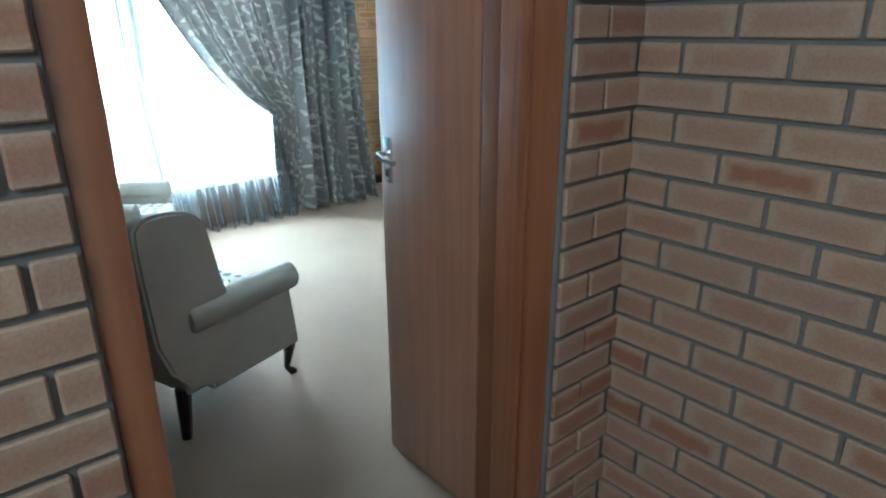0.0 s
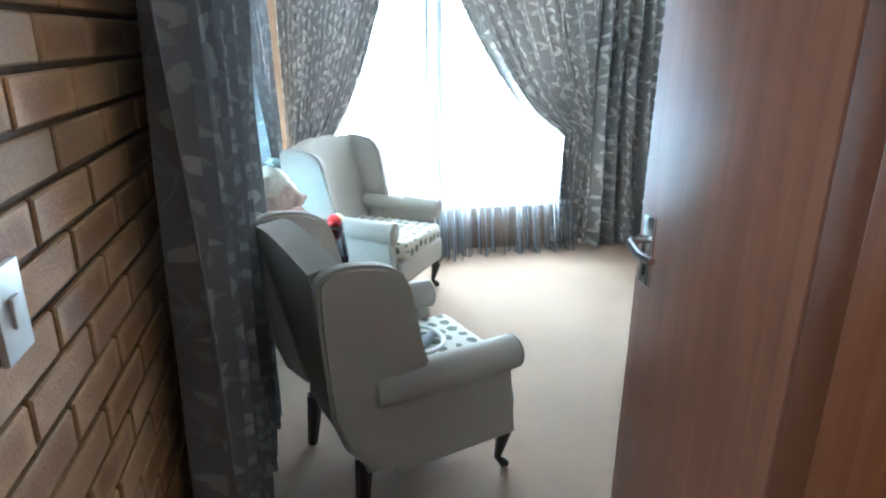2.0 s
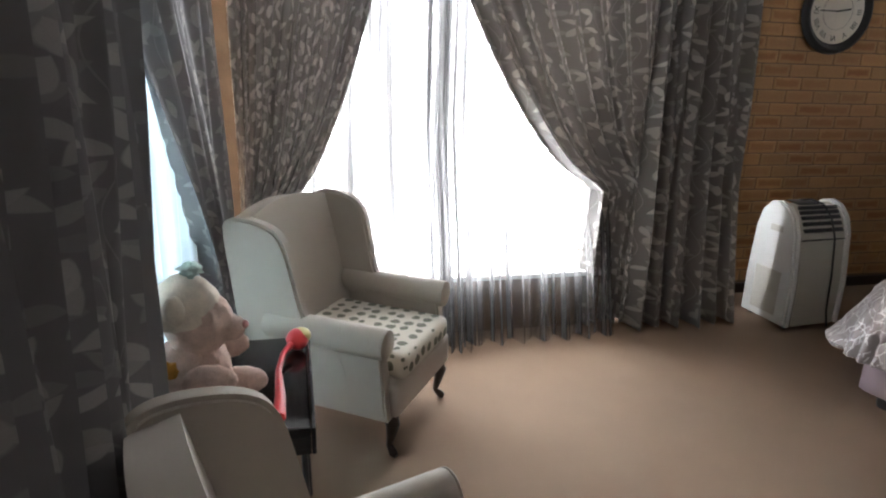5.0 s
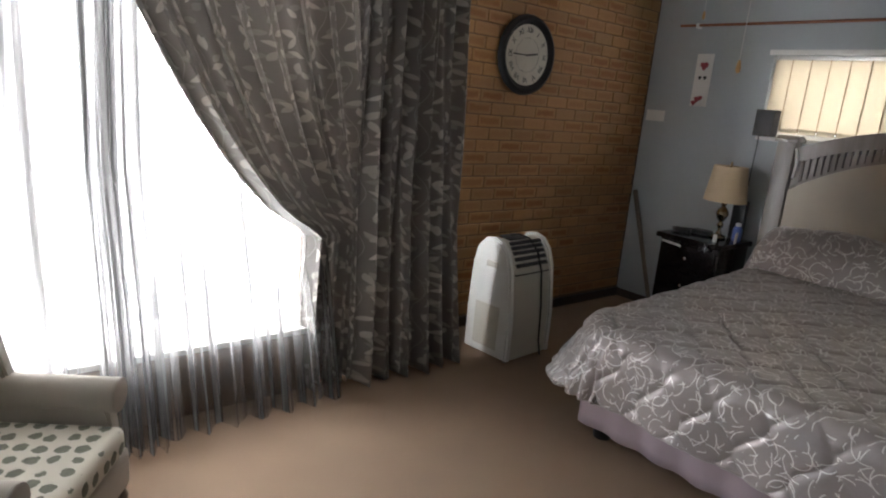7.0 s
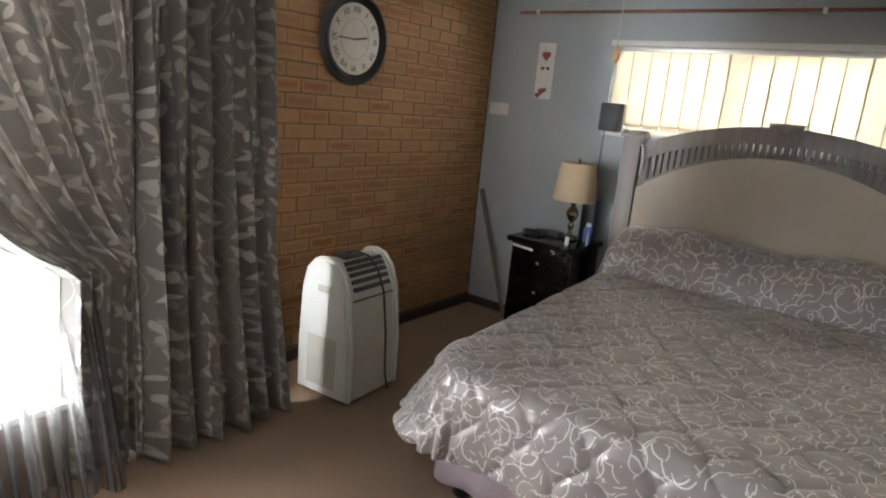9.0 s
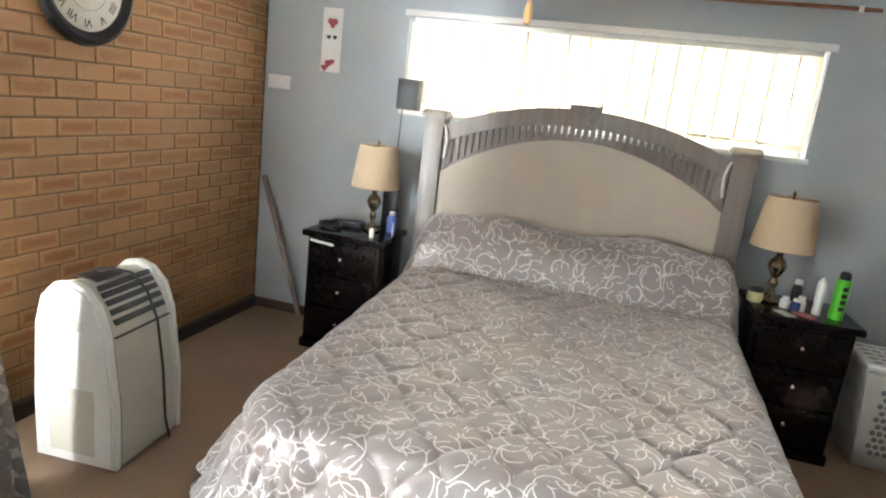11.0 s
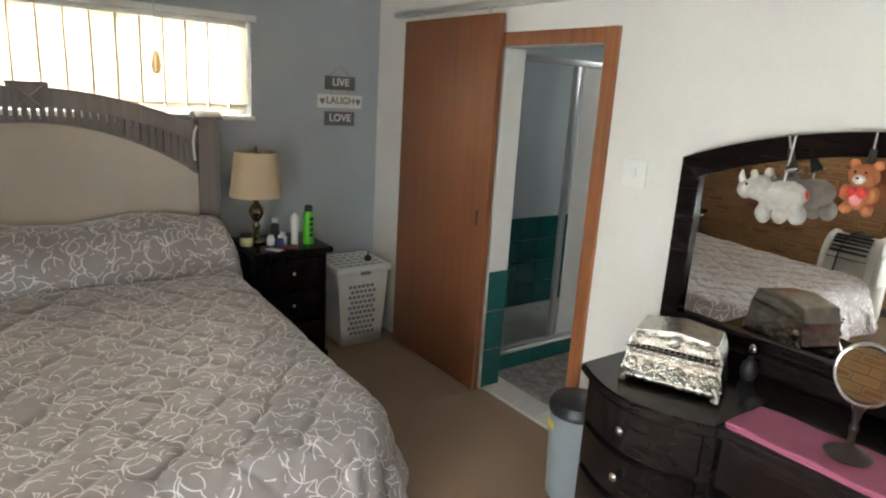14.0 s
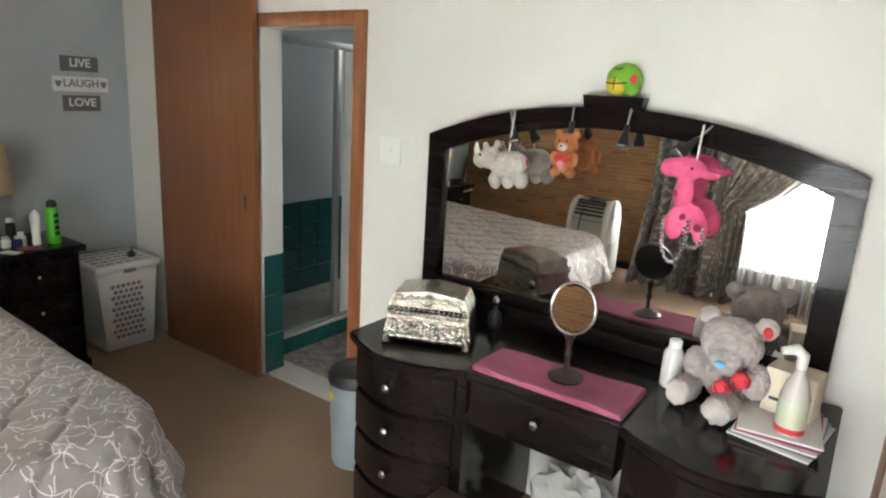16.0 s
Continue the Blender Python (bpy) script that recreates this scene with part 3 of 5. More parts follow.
drape("tied_curtain", "grey leaf-patterned curtain swept aside from the large window", swept(1.93, 2.96, 0.9, 2.4, 2.94), lambda z: 3.5, lambda z: 3.97, 2.42, 0.03, 9, 0.05, CURTAIN, width=1.9)
drape("straight_curtain", "grey curtain with pale leaves hanging straight to the floor", lambda z: 3.2, lambda z: 3.91 + 0.1 * max(0, 1 - z / 0.9) - 0.04 * z, lambda z: 3.88, 2.42, 0.012, 6, 0.06, CURTAIN, width=1.4)
drape("tied_curtain", "grey leaf-patterned curtain swept aside behind the armchair", swept(1.82, 1.2, 0.8, 2.4, 1.12), lambda z: 0.98, lambda z: 4.0, 2.42, 0.03, 8, 0.045, CURTAIN, width=1.7)
drape("net_curtain", "sheer grey voile hanging over the large window", lambda z: 1.05, lambda z: 3.1, lambda z: 4.08 - 0.32 * max(0, 1 - z / 1.1), 2.4, 0.02, 15, 0.024, NET, width=3.6, nu=240)
drape("net_curtain", "narrow gathered end of the sheer grey voile", lambda z: 1.98, lambda z: 2.2, lambda z: 4.06 - 0.36 * max(0, 1 - z / 1.2), 2.4, 0.015, 4, 0.02, NET, width=0.8, nu=50)
drape("net_curtain", "short lace net with a hem at the window sill", lambda z: 1.02, lambda z: 3.11, lambda z: 4.24, 2.38, 0.42, 14, 0.018, NET, width=3.2, nu=160)
drape("side_curtain", "grey leaf-patterned curtain beside the entrance, coloured as in shade", lambda z: 0.74, lambda z: 2.2 - 0.12 * max(0, 1.5 - z), lambda z: 0.9, 2.42, 0.012, 14, 0.05, CURTAIN_SHADED, swap=True, width=2.2)
drape("side_curtain", "grey leaf-patterned curtain in the room corner, coloured as in shade", lambda z: 2.22 + 1.15 * max(0, min(1, (1.7 - z) / 1.1)), lambda z: 3.85, lambda z: 0.9, 2.42, 0.02, 6, 0.045, CURTAIN_SHADED, swap=True, width=2.2)
drape("net_curtain", "pale blue sheer net at the side window", lambda z: 1.95, lambda z: 3.3, lambda z: 0.84, 2.4, 0.03, 12, 0.015, NET_BLUE, swap=True, width=2.6)
for nm, a, b in (("curtain_rail", (1.0, 4.24, 2.4), (3.12, 4.24, 2.4)), ("curtain_rail", (0.86, 4.0, 2.43), (4.12, 4.0, 2.43)), ("curtain_rail", (0.9, 0.66, 2.435), (0.9, 3.98, 2.435))):
    r = thing(nm, "white curtain rail fixed near the ceiling", "curtain rail")
    part("track", tube(B(), [a, b], 0.014, 8), PLASTIC, r)
    for k in (0.1, 0.5, 0.9):
        p = Vector(a).lerp(Vector(b), k)
        part("bracket", box(B(), p.x - 0.01, p.x + 0.01, p.y - 0.01, p.y + 0.01, p.z + 0.01, TOP, 0.002), PLASTIC, r)

# ---- wing armchairs ----
def rounded(outline, times=2):
    """Cuts the corners of a closed outline into curves."""
    for _ in range(times):
        nxt = []
        for i, p in enumerate(outline):
            q = outline[(i + 1) % len(outline)]
            nxt += [(p[0] * 0.75 + q[0] * 0.25, p[1] * 0.75 + q[1] * 0.25), (p[0] * 0.25 + q[0] * 0.75, p[1] * 0.25 + q[1] * 0.75)]
        outline = nxt
    return outline


def wing_chair(label, m):
    c = thing("wing_armchair", label, "armchair", m, "wing armchairs")
    part("seat_base", box(B(), -0.30, 0.33, -0.3, 0.3, 0.2, 0.36, 0.03, 3), CHAIR_CLOTH, c)
    bm = box(B(), -0.26, 0.34, -0.255, 0.255, 0.355, 0.47, 0.045, 4)
    part("seat_cushion", bm, SEAT_CLOTH, c, "cream cushion printed with dark elephants")
    bm = sheet(B(), 14, 12, lambda u, v: (-0.2 - 0.16 * v - 0.02 * math.cos((u - 0.5) * 3), -0.29 + 0.58 * u, 0.36 + (0.63 + 0.04 * math.sin(u * math.pi)) * v))
    geo = bmesh.ops.extrude_face_region(bm, geom=bm.faces[:])
    for v in (e for e in geo["geom"] if isinstance(e, bmesh.types.BMVert)):
        v.co += Vector((-0.12 + 0.03 * (v.co.z - 0.3), 0, -0.02))
    bmesh.ops.recalc_face_normals(bm, faces=bm.faces)
    part("backrest", bm, CHAIR_CLOTH, c)
    for s in (-1, 1):
        outline = [(-0.40, 0.22), (-0.47, 0.94), (-0.44, 0.99), (-0.36, 1.005), (-0.23, 0.985), (-0.16, 0.93), (-0.125, 0.78), (-0.09, 0.62), (-0.04, 0.55), (0.1, 0.5), (0.15, 0.22)]
        w = prism(B(), rounded(outline), s * 0.285, s * 0.345, 0.012)
        for v in w.verts:
            v.co.y += s * 0.05 * max(0, v.co.z - 0.5)
        part("wing", w, CHAIR_CLOTH, c)
        a = prism(B(), [(-0.2, 0.2), (-0.2, 0.54), (0.25, 0.54), (0.27, 0.48), (0.3, 0.2)], s * 0.272, s * 0.3425, 0.01)
        part("arm_panel", a, CHAIR_CLOTH, c)
        prof = [(0.02, 0.0), (0.055, 0.008), (0.064, 0.025), (0.064, 0.56), (0.058, 0.578), (0.02, 0.585)]
        roll = lathe(B(), prof, 20)
        arm = part("arm", roll, CHAIR_CLOTH, c, "", pose(-0.285, s * 0.32, 0.545, 0, 90, 0))
        part("piping", tube(B(), [(0.06 * math.cos(t * math.pi / 8), 0.06 * math.sin(t * math.pi / 8), 0.572) for t in range(17)], 0.005, 6), CHAIR_CLOTH, arm)
        part("leg", tube(B(), [(0.27, s * 0.26, 0.215), (0.295, s * 0.272, 0.16), (0.285, s * 0.268, 0.1), (0.275, s * 0.264, 0.05), (0.3, s * 0.275, 0.018), (0.315, s * 0.28, 0.012)], [0.035, 0.032, 0.021, 0.014, 0.02, 0.012], 10), DARK_LEG, c, "dark cabriole leg")
        part("leg", tube(B(), [(-0.29, s * 0.25, 0.23), (-0.3, s * 0.255, 0.1), (-0.31, s * 0.258, 0.0)], [0.034, 0.028, 0.022], 8), DARK_LEG, c, "dark square back leg")
    return c


wing_chair("beige wing armchair with a printed seat near the entrance", pose(1.455, 1.545, 0, 0, 0, 19) @ Matrix.Scale(0.955, 4))
wing_chair("beige wing armchair with a printed seat at the window", pose(1.525, 3.196, 0, 0, 0, -34.5) @ Matrix.Scale(0.955, 4))
bag = thing("hose_coil", "white plastic hose and dark grey nozzle on the armchair seat", "hose", pose(1.51, 1.55, 0.452, 0, 0, 21.6) @ Matrix.Scale(0.78, 4))
part("hose", tube(B(), [(0.15 * math.cos(a * 0.3) * (1 - a * 0.012), 0.13 * math.sin(a * 0.3), 0.014 + 0.002 * a) for a in range(26)], 0.011, 8), PLASTIC, bag)
part("nozzle", tube(B(), [(-0.1, -0.1, 0.03), (0.02, -0.03, 0.045), (0.12, 0.05, 0.03)], [0.016, 0.03, 0.02], 10), GREY_PLASTIC, bag, "dark grey nozzle")

# side table, teddy and toy between the armchairs
st = thing("side_table", "small black side table on thin black legs", "side table", pose(1.085, 2.36, 0.085))
part("tabletop", box(B(), -0.2, 0.19, -0.3, 0.29, 0.535, 0.56, 0.004), BLACK_WOOD, st)
part("rim", box(B(), 0.191, 0.203, -0.312, 0.29, 0.5, 0.578, 0.003), BLACK_WOOD, st)
part("rim", box(B(), -0.2, 0.19, -0.312, -0.3005, 0.5, 0.578, 0.003), BLACK_WOOD, st)
for sx in (-0.17, 0.17):
    for sy in (-0.27, 0.26):
        part("leg", tube(B(), [(sx, sy, 0.54), (sx * 1.1, sy * 1.1, -0.085)], 0.009, 8), BLACK_PLASTIC, st)
toy = thing("back_massager", "red curved massager with a red and yellow ball", "massager", pose(1.21, 2.33, 0.662, 0, 0, 86) @ Matrix.Diagonal((1.36, 1.1, 1, 1)))
part("handle", tube(B(), [(-0.16, 0, 0), (-0.08, 0.005, 0.004), (0.02, 0.02, 0.008), (0.1, 0.015, 0.012), (0.15, -0.01, 0.02)], [0.016, 0.014, 0.009, 0.009, 0.012], 10), RED, toy)
tb = part("ball", ball(B(), (0.165, -0.02, 0.02), 0.034), RED, toy)
part("ball_cap", ball(B(), (0.172, -0.03, 0.028), (0.028, 0.03, 0.026)), plain("pale_yellow_plastic", (0.6, 0.5, 0.2), 0.4), tb)


FUZZ = bpy.data.textures.new("fuzz", "CLOUDS")
FUZZ.noise_scale, FUZZ.noise_depth = 0.012, 2


def plush(name, label, blobs, material, m, fuzz=0.006, voxel=0.005):
    """A stuffed toy: soft rounded limbs sewn into one shaggy skin."""
    bm = B()
    for c, r in blobs:
        ball(bm, c, r, 18, 0.06)
    ob = tagged(part(name, bm, material, None, "", m), label, "soft toy")
    skin = ob.modifiers.new("skin", "REMESH")
    skin.mode, skin.voxel_size, skin.use_smooth_shade = "VOXEL", voxel, True
    if fuzz:
        pile = ob.modifiers.new("pile", "DISPLACE")
        pile.texture, pile.strength, pile.mid_level = FUZZ, fuzz, 0.5
    return ob


PALE_FUR = fur("pale_pink_plush", (0.62, 0.46, 0.38))
CREAM_FUR = fur("cream_knit", (0.72, 0.64, 0.53))
teddy = plush("teddy_bear", "pale pink plush bear in a cream hat on the side table",
      [((0, 0, 0.13), (0.12, 0.13, 0.14)), ((0.03, 0, 0.31), (0.105, 0.11, 0.1)), ((0.125, 0, 0.285), (0.045, 0.05, 0.04)), ((0.13, -0.1, 0.05), (0.09, 0.05, 0.05)), ((0.13, 0.09, 0.05), (0.09, 0.05, 0.05)),
       ((0.08, -0.13, 0.17), (0.08, 0.042, 0.05)), ((0.08, 0.13, 0.17), (0.08, 0.042, 0.05))], PALE_FUR, pose(0.975, 2.22, 0.645, 0, 0, -4) @ Matrix.Scale(0.84, 4), 0.004)
part("hat", lathe(B(), [(0.114, 0.0), (0.118, 0.012), (0.112, 0.03), (0.1, 0.07), (0.07, 0.11), (0.03, 0.135), (0.01, 0.14)], 24, (0, 0, 0.325)), CREAM_FUR, teddy, "cream knitted hat", pose(0.02, 0, -0.0, 0, -4, 0))
part("ear", ball(B(), (-0.01, -0.105, 0.385), (0.03, 0.022, 0.05), 14), CREAM_FUR, teddy)
part("pompom", ball(B(), (0.02, 0.0, 0.478), (0.035, 0.04, 0.022), 14, 0.5), fur("mint_plush", (0.48, 0.6, 0.54)), teddy, "mint green pompom")
part("ribbon", ball(B(), (-0.045, -0.118, 0.205), (0.035, 0.016, 0.026), 14, 0.7), plain("orange_ribbon", (0.6, 0.28, 0.03), 0.6), teddy, "orange ribbon bow")
part("nose", ball(B(), (0.168, 0, 0.295), (0.012, 0.018, 0.012), 10), fur("rose_velvet", (0.5, 0.25, 0.22)), teddy)

# ---- bed ----
bed = thing("bed", "double bed with an arched upholstered headboard and grey-brown posts", "bed")
CY = 2.15
part("base", box(B(), 4.0, 6.16, CY - 0.7, CY + 0.7, 0.13, 0.36, 0.03), VALANCE, bed, "mauve covered bed base")
part("mattress", box(B(), 4.0, 6.15, 1.31, 2.88, 0.36, 0.57, 0.06, 3), PLASTIC, bed)


def valance(p, q, n):
    def fn(u, v):
        a = Vector(p).lerp(Vector(q), u)
        d = Vector((q[1] - p[1], p[0] - q[0], 0)).normalized()
        w = 0.012 * math.sin(u * n * 2 * math.pi) * (1 - v * 0.6)
        return a + d * w + Vector((0, 0, 0.07 + 0.31 * v))
    return fn


for p, q, n in (((3.975, CY + 0.72, 0), (3.975, CY - 0.72, 0), 7), ((3.98, CY - 0.725, 0), (6.15, CY - 0.725, 0), 10), ((6.15, CY + 0.725, 0), (3.98, CY + 0.725, 0), 10)):
    thicken(part("valance", sheet(B(), 90, 6, valance(p, q, n)), VALANCE, bed, "mauve pleated bed valance"), 0.004)
for lx in (4.06, 6.05):
    for ly in (CY - 0.62, CY + 0.62):
        part("leg", lathe(B(), [(0.045, 0), (0.05, 0.02), (0.05, 0.12), (0.04, 0.131)], 16, (lx, ly, 0)), BLACK_PLASTIC, bed, "black bed foot")
for py in (CY - 0.895, CY + 0.895):
    post = part("post", box(B(), 6.13, 6.24, py - 0.062, py + 0.062, 0, 1.53, 0.006), BED_WOOD, bed)
    part("post_cap", prism(B(), [(6.112, 1.531), (6.258, 1.531), (6.258, 1.548), (6.235, 1.56), (6.21, 1.575), (6.16, 1.575), (6.135, 1.56), (6.112, 1.548)], py - 0.078, py + 0.078, 0.003), BED_WOOD, post)


def arch(z_side, z_mid, n=28, half=0.832, power=2.0):
    return [(CY + half * s, z_mid - (z_mid - z_side) * abs(s) ** power) for s in (1 - 2 * i / n for i in range(n + 1))]


def arch_band(lo, hi, x0, x1):
    bm = B()
    prism(bm, lo + hi[::-1], x0, x1, 0.004)
    for v in bm.verts:
        v.co = Vector((v.co.y, v.co.x, v.co.z))
    bmesh.ops.reverse_faces(bm, faces=bm.faces)
    return bm


for py in (CY - 0.8, CY + 0.8):
    part("stile", box(B(), 6.152, 6.2, py - 0.026, py + 0.026, 0.3, 1.44, 0.006), BED_WOOD, bed)
part("top_rail", arch_band(arch(1.385, 1.575), arch(1.495, 1.675), 6.15, 6.215), BED_WOOD, bed)
# Added board: stands in for the lit wall showing between the spindles.
part("back_board", arch_band(arch(1.19, 1.47), arch(1.4, 1.528), 6.176, 6.19), BED_WOOD, bed)
part("inner_rail", arch_band(arch(1.2, 1.488), arch(1.225, 1.512), 6.152, 6.2), BED_WOOD, bed)
bmh = arch_band([(CY + 0.832, 0.3), (CY - 0.832, 0.3)], [(y, z) for y, z in arch(1.205, 1.493)], 6.15, 6.198)
part("upholstered_panel", bmh, PANEL_CLOTH, bed, "taupe upholstered headboard panel")
part("crest", prism(B(), [(CY - 0.095, 1.7), (CY + 0.095, 1.7), (CY + 0.075, 1.585), (CY + 0.055, 1.565), (CY - 0.055, 1.565), (CY - 0.075, 1.585)], -6.225, -6.135, 0.004), BED_WOOD, bed, "carved crest block", Matrix(((0, -1, 0, 0), (1, 0, 0, 0), (0, 0, 1, 0), (0, 0, 0, 1))))
for s in (-1, 1):
    part("crest_groove", tube(B(), [(6.134, CY - s * 0.07, 1.685), (6.134, CY + s * 0.05, 1.58)], 0.004, 6), BED_WOOD, bed)
for k in range(40):
    s = -0.94 + 1.88 * k / 39
    za, zb = 1.51 - 0.287 * s * s, 1.577 - 0.19 * s * s
    part("spindle", box(B(), 6.16, 6.2, CY + 0.83 * s - 0.0135, CY + 0.83 * s + 0.0135, za - 0.01, zb + 0.01, 0.003, 1), BED_WOOD, bed)

for sy in (-1, 1):
    tagged(part("white_ribbon", tube(B(), [(6.145, CY + sy * 0.83, 1.49), (6.13, CY + sy * 0.812, 1.46), (6.122, CY + sy * 0.8, 1.4), (6.125, CY + sy * 0.805, 1.34), (6.146, CY + sy * 0.815, 1.29)], 0.008, 8), PAPER), "white ribbon tied over the headboard corner", "ribbon")

qt = thing("quilt", "taupe quilted satin bedspread with pale interlaced arcs", "bedspread")
HX, HY0, HY1, ZT = 3.88, 1.2, 2.99, 0.615


def stitch(s, t):
    """Depth of the quilting: wavy seams that cross in an ogee lattice, 0 on a seam."""
    p = t / 0.225
    w = 0.25 * math.sin(2 * math.pi * s / 0.3)
    a = abs((p + w) % 1 - 0.5)
    b = abs((p - w + 0.5) % 1 - 0.5)
    return min(1.0, 6.0 * min(0.5 - a, 0.5 - b)) ** 0.5 if min(0.5 - a, 0.5 - b) > 0 else 0.0


def quilt_place(u, v):
    """u runs from the head to past the foot, v from one side to the other; the cloth falls over three edges and round corners."""
    L, W, drop, r, R = 6.13 - HX, HY1 - HY0, 0.3, 0.08, 0.3
    s, t = u * (L + drop), v * (W + 2 * drop) - drop
    z = ZT + 0.08 * max(0, 1 - s / 1.7)
    sg = -1 if t < W / 2 else 1
    a, b = s - (L - R), (R - t if sg < 0 else t - (W - R))
    da, db = max(0.0, a), max(0.0, b)
    d = math.hypot(da, db)
    ca, cb = (da / d, db / d) if d > 0 else (1.0, 0.0)
    e = min(max(0.0, d - (R - r)), drop + r)
    ang = min(e / r, math.pi / 2)
    fall = max(0.0, e - 1.57 * r)
    flare = 0.03 + (0.09 if sg < 0 else 0.15) * cb
    reach = d if d <= R - r else R - r + r * math.sin(ang) + flare * fall / drop
    down = r * (1 - math.cos(ang)) + fall
    x = 6.13 - (L - R + reach * ca if a > 0 else s)
    y = HY0 + ((R - reach * cb if sg < 0 else W - R + reach * cb) if b > 0 else t)
    z -= down
    side = down * cb
    # two soft pillows under the cloth, tucked in along their front
    q = abs((s - 0.1) / 0.24)
    pill = max(0.0, 1 - q ** 2.3) ** 0.6
    two = abs(v - 0.5) / 0.36
    pill *= (0.93 + 0.07 * math.cos(2 * math.pi * (two - 0.5))) * (1 - min(1, side / 0.26))
    z += 0.29 * pill - 0.02 * math.exp(-((s - 0.36) / 0.03) ** 2) * (side < 0.02)
    z += 0.007 * noise.noise(Vector((s * 3, t * 3, 0))) + 0.004 * noise.noise(Vector((s * 9, t * 9, 4)))
    puff = 0.014 * stitch(s, t)
    if down > 0.05:
        k = down - 0.05
        wave = 0.06 * k * math.sin(13 * (s * cb + t * ca)) + puff
        x -= wave * ca
        y += sg * wave * cb
    else:
        z += puff
    return (x, y, z)


run = [0.0]
for k in range(300):
    run.append(run[-1] + (Vector(quilt_place((k + 1) / 300, 0.35)) - Vector(quilt_place(k / 300, 0.35))).length)
part("cover", sheet(B(), 300, 250, quilt_place, lambda u, v: (run[round(u * 300)], v * 2.39)), QUILT, qt)
thicken(qt.children[0], 0.014)
part("hem_piping", tube(B(), [quilt_place(1, 0.16 + 0.68 * k / 90) for k in range(91)], 0.009, 6), QUILT, qt, "stitched satin hem")
for v in (0.0, 1.0):
    part("hem_piping", tube(B(), [quilt_place(k / 90 * 0.82, v) for k in range(91)], 0.009, 6), QUILT, qt, "stitched satin hem")

# ---- nightstands and table lamps ----
def nightstand(label, m):
    n = thing("nightstand", label, "nightstand", m, "nightstands")
    part("body", box(B(), -0.2, 0.22, -0.235, 0.235, 0.06, 0.735, 0.004), BLACK_WOOD, n)
    part("top", box(B(), -0.25, 0.235, -0.26, 0.26, 0.736, 0.775, 0.012, 3), BLACK_WOOD, n)
    part("plinth", box(B(), -0.22, 0.225, -0.25, 0.25, 0, 0.06, 0.012), BLACK_WOOD, n)
    for z in (0.1, 0.31, 0.52):
        d = part("drawer", box(B(), -0.222, -0.2005, -0.215, 0.215, z, z + 0.19, 0.006), BLACK_WOOD, n)
        part("knob", ball(B(), (-0.236, 0, z + 0.1), 0.013, 12), STEEL, d, "small chrome knob")
    return n


nightstand("black lacquered nightstand crowded with small things beside the bed", pose(6.01, 3.44, 0))
nightstand("black lacquered nightstand with bottles and a table lamp", pose(6.01, 0.862, 0))


def table_lamp(label, m):
    l = thing("table_lamp", label, "table lamp", m, "bedside lamps")
    part("base", lathe(B(), [(0.055, 0), (0.06, 0.008), (0.05, 0.02), (0.02, 0.035), (0.014, 0.07), (0.024, 0.1), (0.014, 0.125), (0.032, 0.15), (0.046, 0.185), (0.036, 0.215), (0.014, 0.24), (0.02, 0.26), (0.01, 0.28), (0.008, 0.33)], 24), BRASS, l, "turned antique brass stem")
    sh = lathe(B(), [(0.15, 0.28), (0.152, 0.283), (0.118, 0.54), (0.116, 0.54), (0.148, 0.285), (0.146, 0.282)], 40)
    bmesh.ops.delete(sh, geom=[f for f in sh.faces if len(f.verts) > 4], context="FACES_ONLY")
    part("shade", sh, SHADE, l, "tapered cream fabric shade")
    part("spider", tube(B(), [(-0.115, 0, 0.535), (0, 0, 0.54), (0.115, 0, 0.535)], 0.003, 6), BRASS, l)
    part("finial", lathe(B(), [(0.004, 0.33), (0.004, 0.545), (0.01, 0.555), (0.006, 0.57), (0.002, 0.575)], 12), BRASS, l)
    return l


table_lamp("brass table lamp with a cream shade on the nightstand", pose(6.05, 3.36, 0.776))
table_lamp("brass table lamp with a tapered cream shade", pose(6.05, 1.0, 0.776) @ Matrix.Scale(1.06, 4))

# ---- portable air conditioner ----
ac = thing("air_conditioner", "white and warm grey portable air conditioner with a black cable", "air conditioner", pose(4.405, 3.84, 0, 0, 0, -86) @ Matrix.Diagonal((0.98, 1.0, 1.02, 1)))
side = [(-0.19, 0.03), (-0.195, 0.3), (-0.18, 0.6), (-0.15, 0.71), (-0.09, 0.77), (-0.02, 0.785), (0.05, 0.765), (0.11, 0.705), (0.15, 0.6), (0.188, 0.3), (0.19, 0.03)]
for y0, y1 in ((-0.225, -0.17), (0.17, 0.225)):
    part("side_panel", prism(B(), side, y0, y1, 0.014), AC_WHITE, ac, "white side panel")
inner = [(x * 0.96, 0.03 + (z - 0.03) * 0.975) for x, z in side]
part("body", prism(B(), inner, -0.169, 0.169), PLASTIC_GREY, ac, "warm grey front")
part("side_grille", box(B(), -0.11, 0.1, -0.2275, -0.2255, 0.08, 0.36, 0.001), PLASTIC_GREY, ac)
part("grip", box(B(), -0.05, 0.05, -0.2275, -0.2255, 0.6, 0.64, 0.001), PLASTIC_GREY, ac)
part("control_panel", box(B(), -0.05, 0.05, -0.09, 0.07, -0.003, 0.004, 0.002), BLACK_PLASTIC, ac, "black control panel", pose(-0.03, -0.02, 0.768, 0, 6, 0))
for k in range(5):
    part("vent_slot", box(B(), -0.0125, 0.0125, -0.152, 0.152, -0.004, 0.004, 0.002), BLACK_PLASTIC, ac, "", pose(0.06 + 0.019 * k, 0, 0.7515 - 0.023 * k - 0.002 * k * k, 0, 48, 0))
